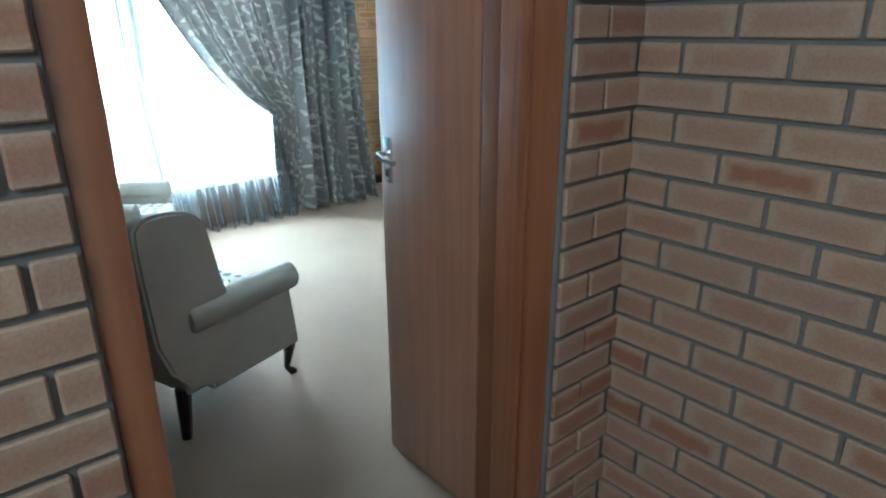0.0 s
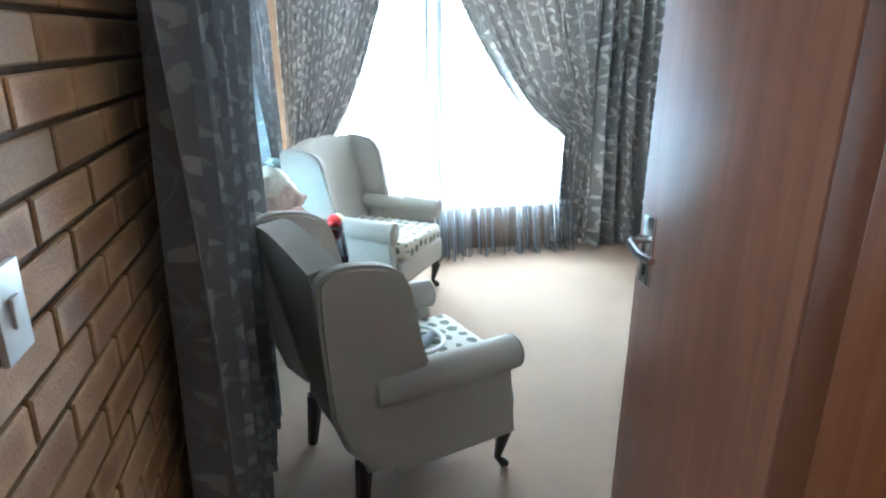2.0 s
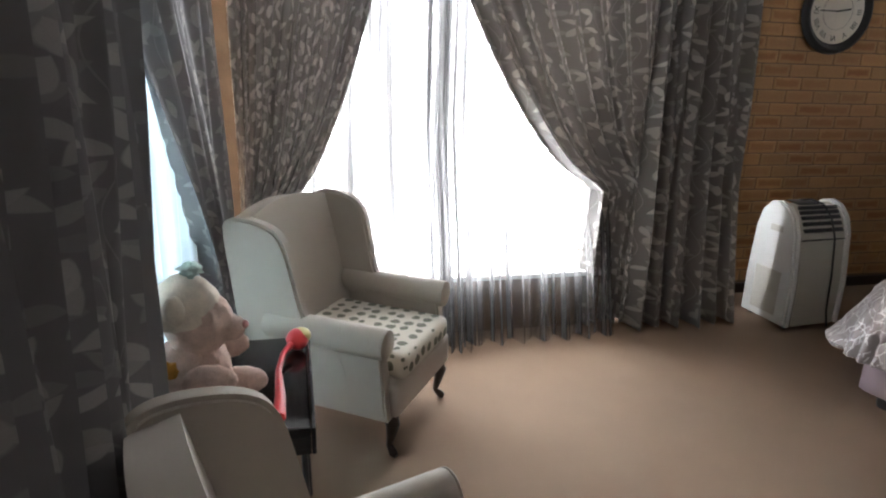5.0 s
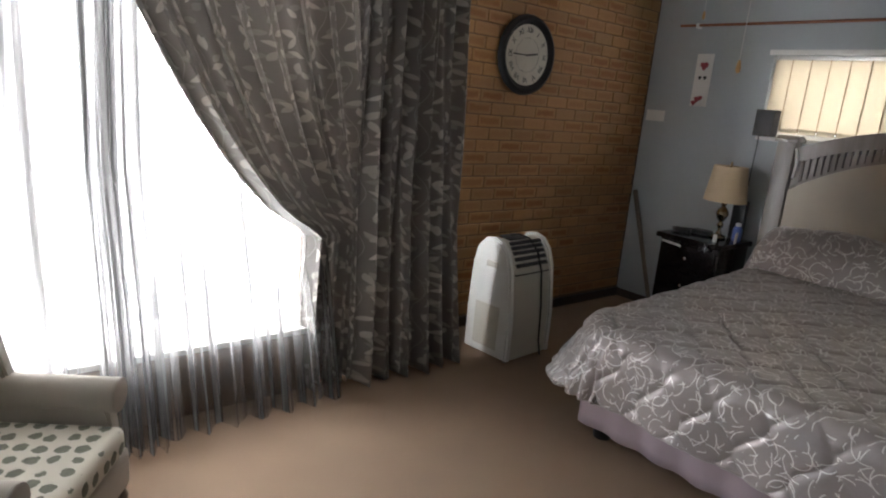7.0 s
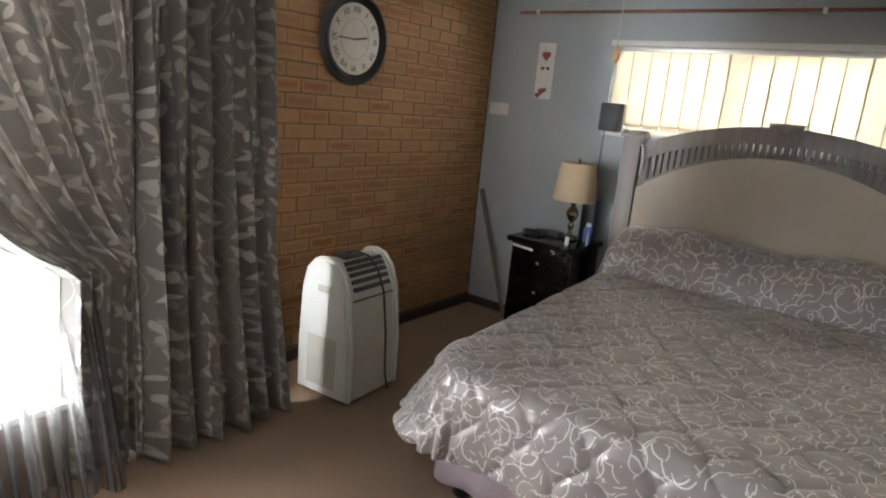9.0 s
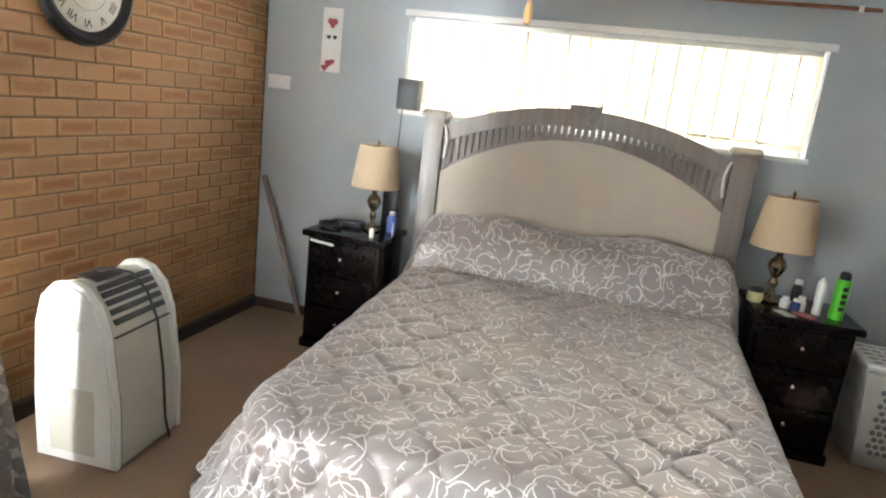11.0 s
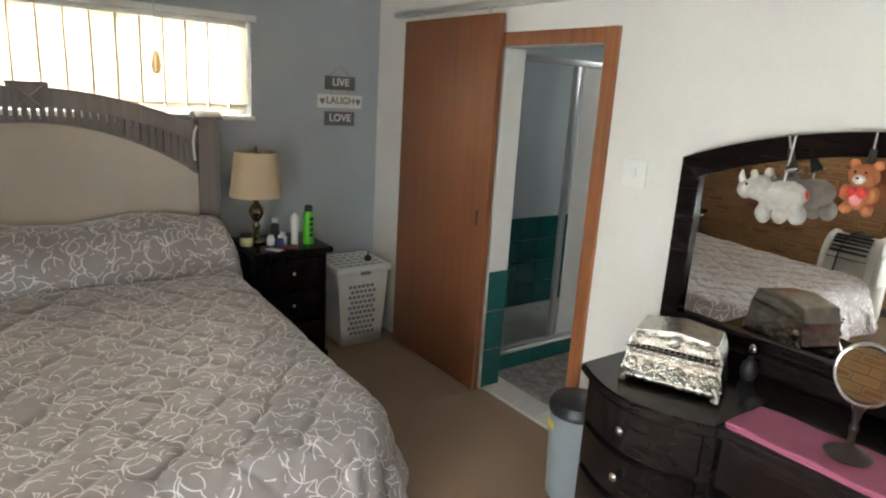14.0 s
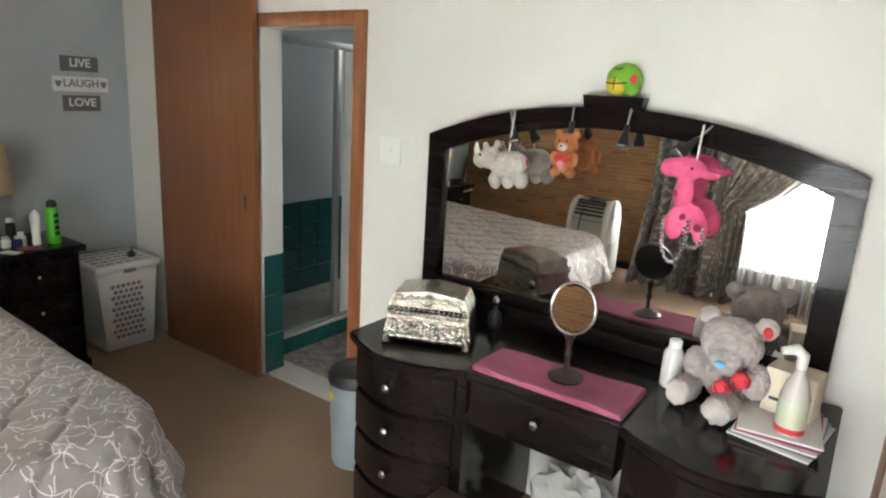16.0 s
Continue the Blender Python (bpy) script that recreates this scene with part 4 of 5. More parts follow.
part("seam", box(B(), 0.13, 0.157, -0.168, 0.168, 0.57, 0.575, 0.001), BLACK_PLASTIC, ac)
part("cable", tube(B(), [(-0.06, -0.02, 0.772), (0.0, 0.0, 0.79), (0.06, 0.04, 0.772), (0.12, 0.06, 0.7), (0.165, 0.07, 0.58), (0.19, 0.08, 0.35), (0.197, 0.09, 0.12), (0.205, 0.11, 0.02)], 0.006, 8), BLACK_PLASTIC, ac, "black power cable")
for sx in (-0.14, 0.14):
    for sy in (-0.17, 0.17):
        part("caster", ball(B(), (sx, sy, 0.02), (0.02, 0.015, 0.02), 10), BLACK_PLASTIC, ac)

# ---- dresser with mirror ----
dr = thing("dressing_table", "black-brown lacquered dressing table with bowed drawers", "dressing table")
DX0, DX1 = 2.02, 3.64


def front(x):
    """The plan line of the table's front: two bowed pedestals and a flat middle."""
    for a, b in ((3.1, 3.64), (2.02, 2.55)):
        if a <= x <= b:
            return 0.6 + 0.1 * math.sin(math.pi * (x - a) / (b - a))
    return 0.6


def slab(xa, xb, z0, z1, grow, y_back=0.012, n=16):
    bm = B()
    pts = [(xa + (xb - xa) * i / n, front(xa + (xb - xa) * i / n) + grow) for i in range(n + 1)]
    pts += [(xb, y_back), (xa, y_back)]
    lo, hi = [bm.verts.new((x, y, z0)) for x, y in pts], [bm.verts.new((x, y, z1)) for x, y in pts]
    fs = [bm.faces.new(lo), bm.faces.new(hi)]
    for i in range(len(pts)):
        j = (i + 1) % len(pts)
        fs.append(bm.faces.new((lo[i], lo[j], hi[j], hi[i])))
    bmesh.ops.recalc_face_normals(bm, faces=fs)
    bmesh.ops.bevel(bm, geom=list({e for f in fs[:2] for e in f.edges}), offset=min(0.006, (z1 - z0) / 4), segments=2, affect="EDGES")
    return bm


for xa, xb in ((3.1, 3.64), (2.02, 2.55)):
    part("tabletop", slab(xa, xb, 0.795, 0.83, 0.03), BLACK_WOOD, dr)
    ped = part("pedestal", slab(xa + 0.012, xb - 0.012, 0.0, 0.793, -0.015), BLACK_WOOD, dr)
    for z in (0.1, 0.275, 0.45, 0.625):
        d = part("drawer", slab(xa + 0.04, xb - 0.04, z, z + 0.158, 0.006, 0.5), BLACK_WOOD, dr)
        part("knob", lathe(B(), [(0.006, 0), (0.006, 0.012), (0.015, 0.018), (0.016, 0.026), (0.008, 0.033)], 14), STEEL, d, "round chrome knob", pose((xa + xb) / 2, front((xa + xb) / 2) + 0.005, z + 0.085, -90))
part("tabletop", box(B(), 2.552, 3.098, 0.012, 0.625, 0.797, 0.829, 0.005), BLACK_WOOD, dr)
md = part("drawer", box(B(), 2.56, 3.09, 0.02, 0.6, 0.62, 0.796, 0.005), BLACK_WOOD, dr)
part("knob", lathe(B(), [(0.006, 0), (0.006, 0.012), (0.015, 0.018), (0.016, 0.026), (0.008, 0.033)], 14), STEEL, md, "round chrome knob", pose(2.83, 0.6, 0.72, -90))
part("mirror_base", box(B(), 2.08, 3.72, 0.012, 0.115, 0.831, 0.9, 0.008), BLACK_WOOD, dr)

mr = thing("dresser_mirror", "large arched mirror in a wide black wooden frame", "mirror")
MX, MH = 2.9, 0.82


def mirror_arch(half, z_side, z_mid, n=30):
    return [(MX + half * (1 - 2 * i / n), z_mid - (z_mid - z_side) * abs(1 - 2 * i / n) ** 2) for i in range(n + 1)]


outer, hole = mirror_arch(MH, 1.575, 1.735), mirror_arch(0.735, 1.508, 1.655)
fm = B()
prism(fm, hole + outer[::-1], 0.02, 0.07, 0.004)
part("frame_top", fm, BLACK_WOOD, mr)
part("frame_side", prism(B(), [(MX + 0.735, 0.9), (MX + MH, 0.9), (MX + MH, 1.574), (MX + 0.735, 1.507)], 0.021, 0.069, 0.003), BLACK_WOOD, mr)
part("frame_side", prism(B(), [(MX - MH, 0.9), (MX - 0.735, 0.9), (MX - 0.735, 1.507), (MX - MH, 1.574)], 0.021, 0.069, 0.003), BLACK_WOOD, mr)
part("frame_bottom", box(B(), MX - 0.734, MX + 0.734, 0.021, 0.069, 0.901, 0.945, 0.003), BLACK_WOOD, mr)
part("crest", prism(B(), [(MX - 0.115, 1.775), (MX + 0.115, 1.775), (MX + 0.1, 1.7), (MX - 0.1, 1.7)], 0.018, 0.085, 0.004), BLACK_WOOD, mr)
gl = B()
prism(gl, [(MX + 0.74, 0.975), (MX + 0.7, 0.94), (MX - 0.7, 0.94), (MX - 0.74, 0.975)] + mirror_arch(0.74, 1.512, 1.66)[::-1], 0.03, 0.045)
part("glass", gl, MIRROR, mr, "silvered mirror glass")
for lx, tilt in ((3.28, 22), (3.03, 4), (2.82, -2), (2.575, -42)):
    zz = 1.66 - 0.14 * ((lx - MX) / 0.8) ** 2
    sp = part("spot_lamp", lathe(B(), [(0.011, 0), (0.012, -0.03), (0.026, -0.085), (0.027, -0.09), (0.024, -0.088), (0.009, -0.03)], 18), BLACK_PLASTIC, mr, "small black spot lamp", pose(lx, 0.115, zz + 0.02, 15, tilt, 0) @ Matrix.Scale(0.9, 4))
    part("rim", lathe(B(), [(0.0265, -0.0905), (0.0285, -0.089), (0.0285, -0.083), (0.0262, -0.0825)], 18), STEEL, sp, "chrome lamp rim")
    part("clip", tube(B(), [(0, 0, 0), (0, 0.003, 0.06), (0, -0.04, 0.055)], 0.005, 8), STEEL, sp, "chrome clip")


# soft toys and trinkets on the mirror and the table
def detail(name, c, r, material, parent, label="", rough=0.0):
    return part(name, ball(B(), c, r, 12, rough), material, parent, label)


WHITE_FUR, DARK_EYE = fur("white_plush", (0.7, 0.67, 0.62)), plain("dark_eye", (0.02, 0.015, 0.015), 0.2)
rhino = plush("rhino_toy", "pale grey plush rhino hanging from the mirror lamp", [((0, 0, 0), (0.085, 0.045, 0.052)), ((0.08, 0, 0.03), (0.05, 0.038, 0.044)), ((0.125, 0, 0.025), (0.034, 0.03, 0.032)),
      ((0.06, 0.01, -0.06), (0.026, 0.025, 0.036)), ((0.0, 0.015, -0.065), (0.026, 0.025, 0.032)), ((-0.055, 0.01, -0.065), (0.03, 0.026, 0.036)), ((0.055, -0.02, 0.08), (0.015, 0.01, 0.018)), ((0.085, 0.02, 0.078), (0.014, 0.01, 0.016))], fur("grey_plush", (0.47, 0.44, 0.395)), pose(3.265, 0.15, 1.495, 0, 10, 0), 0.005, 0.004)
part("horn", tube(B(), [(0.135, 0, 0.045), (0.142, 0, 0.07), (0.138, 0, 0.095)], [0.016, 0.012, 0.004], 10), WHITE_FUR, rhino, "white felt horn")
detail("eye", (0.105, 0.036, 0.045), 0.005, DARK_EYE, rhino)
detail("tag", (-0.088, 0.01, 0.0), (0.004, 0.012, 0.016), RED, rhino, "red cloth tag")
bear = plush("small_bear_toy", "small orange-brown plush bear hanging on the mirror", [((0, 0, 0), (0.037, 0.03, 0.05)), ((0, 0.005, 0.06), (0.044, 0.036, 0.038)), ((0.034, 0, 0.094), (0.016, 0.011, 0.016)), ((-0.034, 0, 0.094), (0.016, 0.011, 0.016)),
      ((0.03, 0.015, -0.045), (0.018, 0.025, 0.02)), ((-0.03, 0.015, -0.045), (0.018, 0.025, 0.02)), ((0.04, 0.015, 0.005), (0.016, 0.016, 0.026)), ((-0.04, 0.015, 0.005), (0.016, 0.016, 0.026))], fur("orange_plush", (0.42, 0.15, 0.055)), pose(3.03, 0.14, 1.535), 0.004, 0.0035)
detail("muzzle", (0.0, 0.038, 0.05), (0.019, 0.014, 0.015), WHITE_FUR, bear, "white muzzle")
detail("nose", (0.0, 0.052, 0.054), (0.005, 0.004, 0.004), DARK_EYE, bear)
for ex in (-0.015, 0.015):
    detail("eye", (ex, 0.039, 0.072), 0.004, DARK_EYE, bear)
heart = part("heart", ball(B(), (0.013, 0.036, 0.008), (0.018, 0.011, 0.016), 12), RED, bear, "red heart bib")
detail("lobe", (-0.013, 0.036, 0.008), (0.018, 0.011, 0.016), RED, heart)
detail("point", (0.0, 0.036, -0.012), (0.018, 0.01, 0.02), fur("pink_bib", (0.7, 0.3, 0.3)), heart)
PINK = fur("hot_pink_plush", (0.80, 0.12, 0.27))
giraffe = plush("giraffe_toy", "bright pink plush giraffe hanging from the mirror lamp", [((0.025, 0, 0.115), (0.068, 0.03, 0.038)), ((0.075, 0, 0.112), (0.034, 0.028, 0.032)), ((-0.055, 0, 0.1), (0.032, 0.012, 0.016)), ((0.02, 0, 0.03), (0.03, 0.027, 0.085)), ((0.0, 0, -0.05), (0.058, 0.034, 0.05)),
      ((0.035, 0.005, -0.075), (0.032, 0.028, 0.055)), ((-0.05, 0.0, -0.085), (0.024, 0.026, 0.048))], PINK, pose(2.57, 0.14, 1.44), 0.003, 0.004)
PLUM = fur("plum_spot", (0.3, 0.03, 0.09))
for sx, sz, sr in ((0.005, -0.045, 0.017), (-0.045, -0.075, 0.014), (0.045, 0.03, 0.01)):
    detail("spot", (sx, 0.024, sz), (sr, 0.012, sr), PLUM, giraffe, "dark plum spot")
detail("eye", (0.0, 0.029, 0.118), (0.005, 0.003, 0.004), DARK_EYE, giraffe)


def beads(label, m, half, depth, n):
    nk = thing("bead_necklace", label, "necklace", m)
    me = mesh_of("bead", ball(B(), (0, 0, 0), 0.0068, 8), STEEL)
    for k in range(n):
        a = math.pi * (-0.08 + 1.16 * k / (n - 1))
        o = new("bead", me)
        o.parent, o.matrix_basis = nk, pose(half * math.cos(a), 0.006 * math.sin(k * 2.3), -depth * math.sin(a))
    return nk


beads("string of shiny beads hanging below the giraffe", pose(2.592, 0.185, 1.36), 0.042, 0.12, 32)
beads("shorter string of pale beads beside the giraffe", pose(2.535, 0.17, 1.35), 0.03, 0.055, 16)
for cx, za, zb in ((3.262, 1.7, 1.545), (2.56, 1.7, 1.56)):
    tagged(part("hanging_cord", tube(B(), [(cx, 0.135, za), (cx + 0.004, 0.15, zb)], 0.0035, 6), WHITE_FUR), "thin pale cord holding a soft toy on the mirror lamp", "cord")
SHELL, BELLY = fur("lime_green_plush", (0.20, 0.46, 0.04)), fur("yellow_plush", (0.62, 0.52, 0.04))
tort = plush("tortoise_toy", "round green and yellow plush tortoise on the mirror crest", [((0, 0, 0.07), (0.075, 0.05, 0.066)), ((-0.045, 0.02, 0.03), (0.03, 0.03, 0.026))], SHELL, pose(2.875, 0.05, 1.775) @ Matrix.Scale(0.87, 4), 0.003, 0.005)
detail("belly", (0.02, 0.02, 0.045), (0.05, 0.036, 0.042), BELLY, tort, "yellow belly")
part("seam", tube(B(), [(0.065, 0.035, 0.055), (0.04, 0.055, 0.05), (0.01, 0.06, 0.05), (-0.03, 0.05, 0.055)], 0.0025, 6), DARK_EYE, tort)
part("seam", tube(B(), [(0.022, 0.054, 0.075), (0.022, 0.06, 0.05), (0.022, 0.056, 0.025)], 0.0025, 6), DARK_EYE, tort)
part("mouth", tube(B(), [(0.03, 0.045, 0.112), (0.012, 0.051, 0.105), (-0.006, 0.046, 0.113)], 0.0025, 6), DARK_EYE, tort)
detail("tag", (-0.055, 0.05, 0.07), (0.016, 0.003, 0.018), RED, tort, "red paper tag")
GREY_FUR = fur("lilac_grey_plush", (0.44, 0.395, 0.38))
PATCH_FUR = fur("pale_grey_plush", (0.54, 0.5, 0.47))
gb = plush("grey_bear_toy", "shaggy grey plush bear sitting on the dressing table", [((0, 0, 0.1), (0.085, 0.08, 0.1)), ((0, 0.03, 0.225), (0.1, 0.085, 0.085)), ((0.09, 0.0, 0.285), (0.035, 0.022, 0.035)), ((-0.09, 0.0, 0.29), (0.037, 0.022, 0.037)),
      ((0.1, 0.1, 0.045), (0.045, 0.085, 0.045)), ((-0.04, 0.13, 0.045), (0.05, 0.085, 0.046)), ((0.1, 0.04, 0.12), (0.04, 0.05, 0.06)), ((-0.1, 0.04, 0.12), (0.04, 0.05, 0.06)), ((-0.01, 0.1, 0.185), (0.055, 0.04, 0.045))], GREY_FUR, pose(2.34, 0.245, 0.832, 0, 0, -8) @ Matrix.Scale(0.95, 4), 0.012)
detail("foot_pad", (0.1, 0.165, 0.05), (0.04, 0.03, 0.042), PATCH_FUR, gb, "paler shaggy foot", 0.25)
detail("foot_pad", (-0.04, 0.2, 0.05), (0.046, 0.03, 0.044), PATCH_FUR, gb, "paler shaggy foot", 0.25)
detail("nose", (-0.008, 0.142, 0.18), (0.02, 0.01, 0.013), plain("pale_blue_velvet", (0.2, 0.5, 0.7), 0.7), gb, "pale blue nose")
detail("ear_patch", (-0.1, 0.022, 0.285), (0.016, 0.006, 0.02), RED, gb, "red patch on one ear")
ROSE = plain("red_rose_cloth", (0.62, 0.05, 0.07), 0.7, 0, 0.3, 30, 120, 0.6)
for rx, rz, r in ((-0.075, 0.145, 0.036), (-0.025, 0.1, 0.034)):
    rose = detail("rose", (rx, 0.125, rz), (r * 0.8, r * 0.6, r * 0.8), ROSE, gb, "red fabric rose", 0.3)
    for k in range(7):
        a = k * 2.4
        part("petal", sheet(B(), 6, 4, lambda u, v, a=a, k=k: (rx + r * (0.45 + 0.09 * k) * math.cos(a + (u - 0.5) * 1.5), 0.125 + r * (0.75 - 0.3 * v), rz + r * (0.45 + 0.09 * k) * math.sin(a + (u - 0.5) * 1.5))), ROSE, rose)

jw = thing("jewellery_box", "embossed silver jewellery box with scrolled feet", "jewellery box", pose(3.37, 0.46, 0.831, 0, 0, 24) @ Matrix.Diagonal((1.1, 1.1, 1.08, 1)))
part("body", prism(B(), [(-0.135, 0.012), (-0.152, 0.035), (-0.14, 0.09), (-0.142, 0.115), (0.142, 0.115), (0.14, 0.09), (0.152, 0.035), (0.135, 0.012)], -0.095, 0.095, 0.012), SILVER, jw)
lid = part("lid", prism(B(), [(-0.142, 0.118), (-0.138, 0.135), (-0.12, 0.175), (-0.06, 0.185), (0, 0.193), (0.06, 0.185), (0.12, 0.175), (0.138, 0.135), (0.142, 0.118)], -0.097, 0.097, 0.02), SILVER, jw)
part("medallion", ball(B(), (0, 0.09, 0.16), (0.025, 0.012, 0.02), 12), SILVER, lid)
for k in range(16):
    part("bead", ball(B(), (-0.127 + 0.017 * k, 0.097, 0.118), 0.006, 8), SILVER, jw)
    part("bead", ball(B(), (-0.127 + 0.017 * k, 0.1, 0.131), 0.005, 8), SILVER, lid)
for k in range(6):
    cx, sg = -0.115 + 0.046 * k, 1 if k % 2 else -1
    part("scroll", tube(B(), [(cx + 0.02 * (1 - a / 11) * math.cos(a * 0.75) * sg, 0.0985, 0.066 + 0.024 * (1 - a / 11) * math.sin(a * 0.75)) for a in range(11)], 0.0042, 6), SILVER, jw)
    part("scroll", tube(B(), [(cx * 0.86 + 0.015 * (1 - a / 11) * math.cos(a * 0.75) * sg, 0.092, 0.157 + 0.012 * (1 - a / 11) * math.sin(a * 0.75)) for a in range(11)], 0.0038, 6), SILVER, lid)
for k in range(9):
    part("apron_scallop", ball(B(), (-0.12 + 0.03 * k, 0.094, 0.024), (0.017, 0.006, 0.012), 10), SILVER, jw)
for sx in (-0.125, 0.125):
    for sy in (-0.08, 0.085):
        part("foot", tube(B(), [(sx, sy, 0.04), (sx * 1.12, sy * 1.08, 0.02), (sx * 1.1, sy * 1.1, 0.004)], [0.014, 0.012, 0.016], 8), SILVER, jw)
pf = thing("perfume_bottle", "small dark perfume bottle with a silver stopper", "perfume bottle", pose(3.24, 0.2, 0.831))
part("bottle", lathe(B(), [(0.02, 0), (0.028, 0.02), (0.03, 0.04), (0.022, 0.065), (0.009, 0.075), (0.009, 0.085)], 16), BLACK_PLASTIC, pf)
part("stopper", ball(B(), (0, 0, 0.11), (0.015, 0.008, 0.024), 12), STEEL, pf)

tw = thing("towel", "folded dusty pink towel lying on the dressing table", "towel")
part("fold", sheet(B(), 40, 18, lambda u, v: (2.56 + 0.53 * u, 0.36 + 0.24 * v + 0.03 * u * (1 - v), 0.842 + 0.002 * math.sin(u * 17 + v * 5))), PINK_TOWEL, tw)
part("fold", sheet(B(), 40, 18, lambda u, v: (2.555 + 0.53 * u, 0.365 + 0.24 * v + 0.03 * u * (1 - v), 0.8345)), PINK_TOWEL, tw)
for o in tw.children:
    thicken(o, 0.007)
mm = thing("makeup_mirror", "round swivel make-up mirror on a dark turned stand", "mirror", pose(2.8, 0.47, 0.847, 0, 0, 176))
part("stand", lathe(B(), [(0.06, 0), (0.062, 0.006), (0.05, 0.016), (0.03, 0.024), (0.01, 0.035), (0.008, 0.07), (0.014, 0.085), (0.008, 0.1), (0.012, 0.135), (0.018, 0.148), (0.008, 0.16)], 22), DARK_LEG, mm)
ring = part("ring", tube(B(), [(0.078 * math.cos(2 * math.pi * k / 36), 0, 0.245 + 0.085 * math.sin(2 * math.pi * k / 36)) for k in range(37)], 0.006, 8), STEEL, mm, "chrome rim", pose(0, 0, 0.245, -12) @ pose(0, 0, -0.245))
part("back", lathe(B(), [(0.073, -0.005), (0.08, -0.001), (0.08, 0.001), (0.073, 0.002)], 32), BLACK_PLASTIC, ring, "black mirror back", pose(0, 0.008, 0.245, 90))
part("glass", lathe(B(), [(0.074, -0.003), (0.076, 0), (0.074, 0.003)], 32), MIRROR, ring, "round mirror glass", pose(0, 0, 0.245, 90))
pb = thing("powder_bottle", "white plastic powder bottle", "bottle", pose(2.515, 0.25, 0.831))
part("bottle", lathe(B(), [(0.03, 0), (0.034, 0.005), (0.034, 0.12), (0.02, 0.14)], 20), PLASTIC, pb)
part("cap", lathe(B(), [(0.021, 0.141), (0.021, 0.165), (0.018, 0.168)], 18), PLASTIC, pb)
for k in range(5):
    mg = tagged(part("magazine", box(B(), -0.11, 0.11, -0.14, 0.14, 0, 0.007, 0.002), [PAPER, GREY_PLASTIC, PAPER, PINK_TOWEL, PAPER][k], None, "", pose(2.16 + 0.003 * k, 0.335 - 0.004 * k, 0.831 + 0.0075 * k, 0, 0, -9 + 4 * k)), "glossy magazine in a small pile on the dressing table", "magazine", "pile of magazines")
sp = thing("spray_bottle", "clear spray bottle with a red and green label", "spray bottle", pose(2.14, 0.4, 0.8685, 0, 0, 30) @ Matrix.Diagonal((1.0, 1.0, 1.22, 1)))
part("bottle", lathe(B(), [(0.036, 0), (0.04, 0.006), (0.04, 0.09), (0.03, 0.125), (0.014, 0.15), (0.013, 0.165)], 20), plain("milky_plastic", (0.8, 0.74, 0.71), 0.2, 0, 0.04, 4, 60, 0.02, 0, 0.3), sp)
part("label", lathe(B(), [(0.0405, 0.02), (0.0408, 0.021), (0.0408, 0.085), (0.0405, 0.086)], 20), plain("pale_green_label", (0.5, 0.55, 0.42), 0.5), sp)
part("band", lathe(B(), [(0.041, 0.006), (0.0412, 0.007), (0.0412, 0.018), (0.041, 0.019)], 20), RED, sp)
part("trigger_head", tube(B(), [(0, 0, 0.16), (0, 0, 0.19), (0.02, 0, 0.205), (0.06, 0, 0.2)], [0.014, 0.016, 0.014, 0.009], 10), PLASTIC, sp)
cb = thing("card_box", "small cream cardboard box with dark marks", "box", pose(2.155, 0.26, 0.8685, 0, 0, -10))
part("box", box(B(), -0.07, 0.07, -0.05, 0.05, 0, 0.14, 0.002), plain("cream_card", (0.62, 0.55, 0.43), 0.8), cb)
part("mark", box(B(), -0.05, 0.05, 0.0502, 0.051, 0.04, 0.05), BLACK_PLASTIC, cb)
stl = thing("stool", "brown upholstered dressing stool", "stool", pose(2.86, 0.93, 0))
part("seat", box(B(), -0.22, 0.22, -0.17, 0.17, 0.4, 0.47, 0.025, 3), plain("brown_leatherette", (0.06, 0.035, 0.02), 0.5), stl)
for sx in (-0.19, 0.19):
    for sy in (-0.14, 0.14):
        part("leg", tube(B(), [(sx, sy, 0.41), (sx, sy, 0)], [0.022, 0.014], 8), BLACK_WOOD, stl)
wb = tagged(part("plastic_bag", ball(B(), (0, 0, 0.17), (0.17, 0.1, 0.17), 24, 0.35), PLASTIC, None, "", pose(2.82, 0.2, 0.0)), "crumpled white plastic bag in the knee space", "bag")

# ---- laundry basket and bin ----
lb = thing("laundry_basket", "white plastic laundry basket with punched sides and a lid", "laundry basket", pose(6.08, 0.3, 0))


def taper(z):
    return 0.155 + 0.04 * z / 0.52


shell = B()
for sx, sy, ex in ((-1, 0, "x"), (1, 0, "x"), (0, -1, "y"), (0, 1, "y")):
    def fn(u, v, sx=sx, sy=sy):
        z = 0.01 + 0.52 * v
        w, d = taper(z), 0.17 + 0.02 * z
        return (sx * d, (u - 0.5) * 2 * w, z) if sx else ((u - 0.5) * 2 * d, sy * w, z)
    sheet(shell, 2, 4, fn)
box(shell, -0.165, 0.165, -0.15, 0.15, 0.0, 0.012)
bmesh.ops.remove_doubles(shell, verts=shell.verts, dist=0.001)
thicken(part("body", shell, PLASTIC, lb), 0.004)
for r in range(10):
    for q in range(6):
        yy = -0.085 + 0.034 * q + (0.017 if r % 2 else 0)
        zz = 0.09 + 0.038 * r
        part("hole", lathe(B(), [(0.013, -0.001), (0.0145, 0), (0.013, 0.001)], 10), GREY_PLASTIC, lb, "", pose(-0.1735 - 0.02 * zz, yy, zz, 0, 90, 0))
part("lid", box(B(), -0.205, 0.205, -0.215, 0.215, 0.531, 0.575, 0.014, 3), PLASTIC, lb)
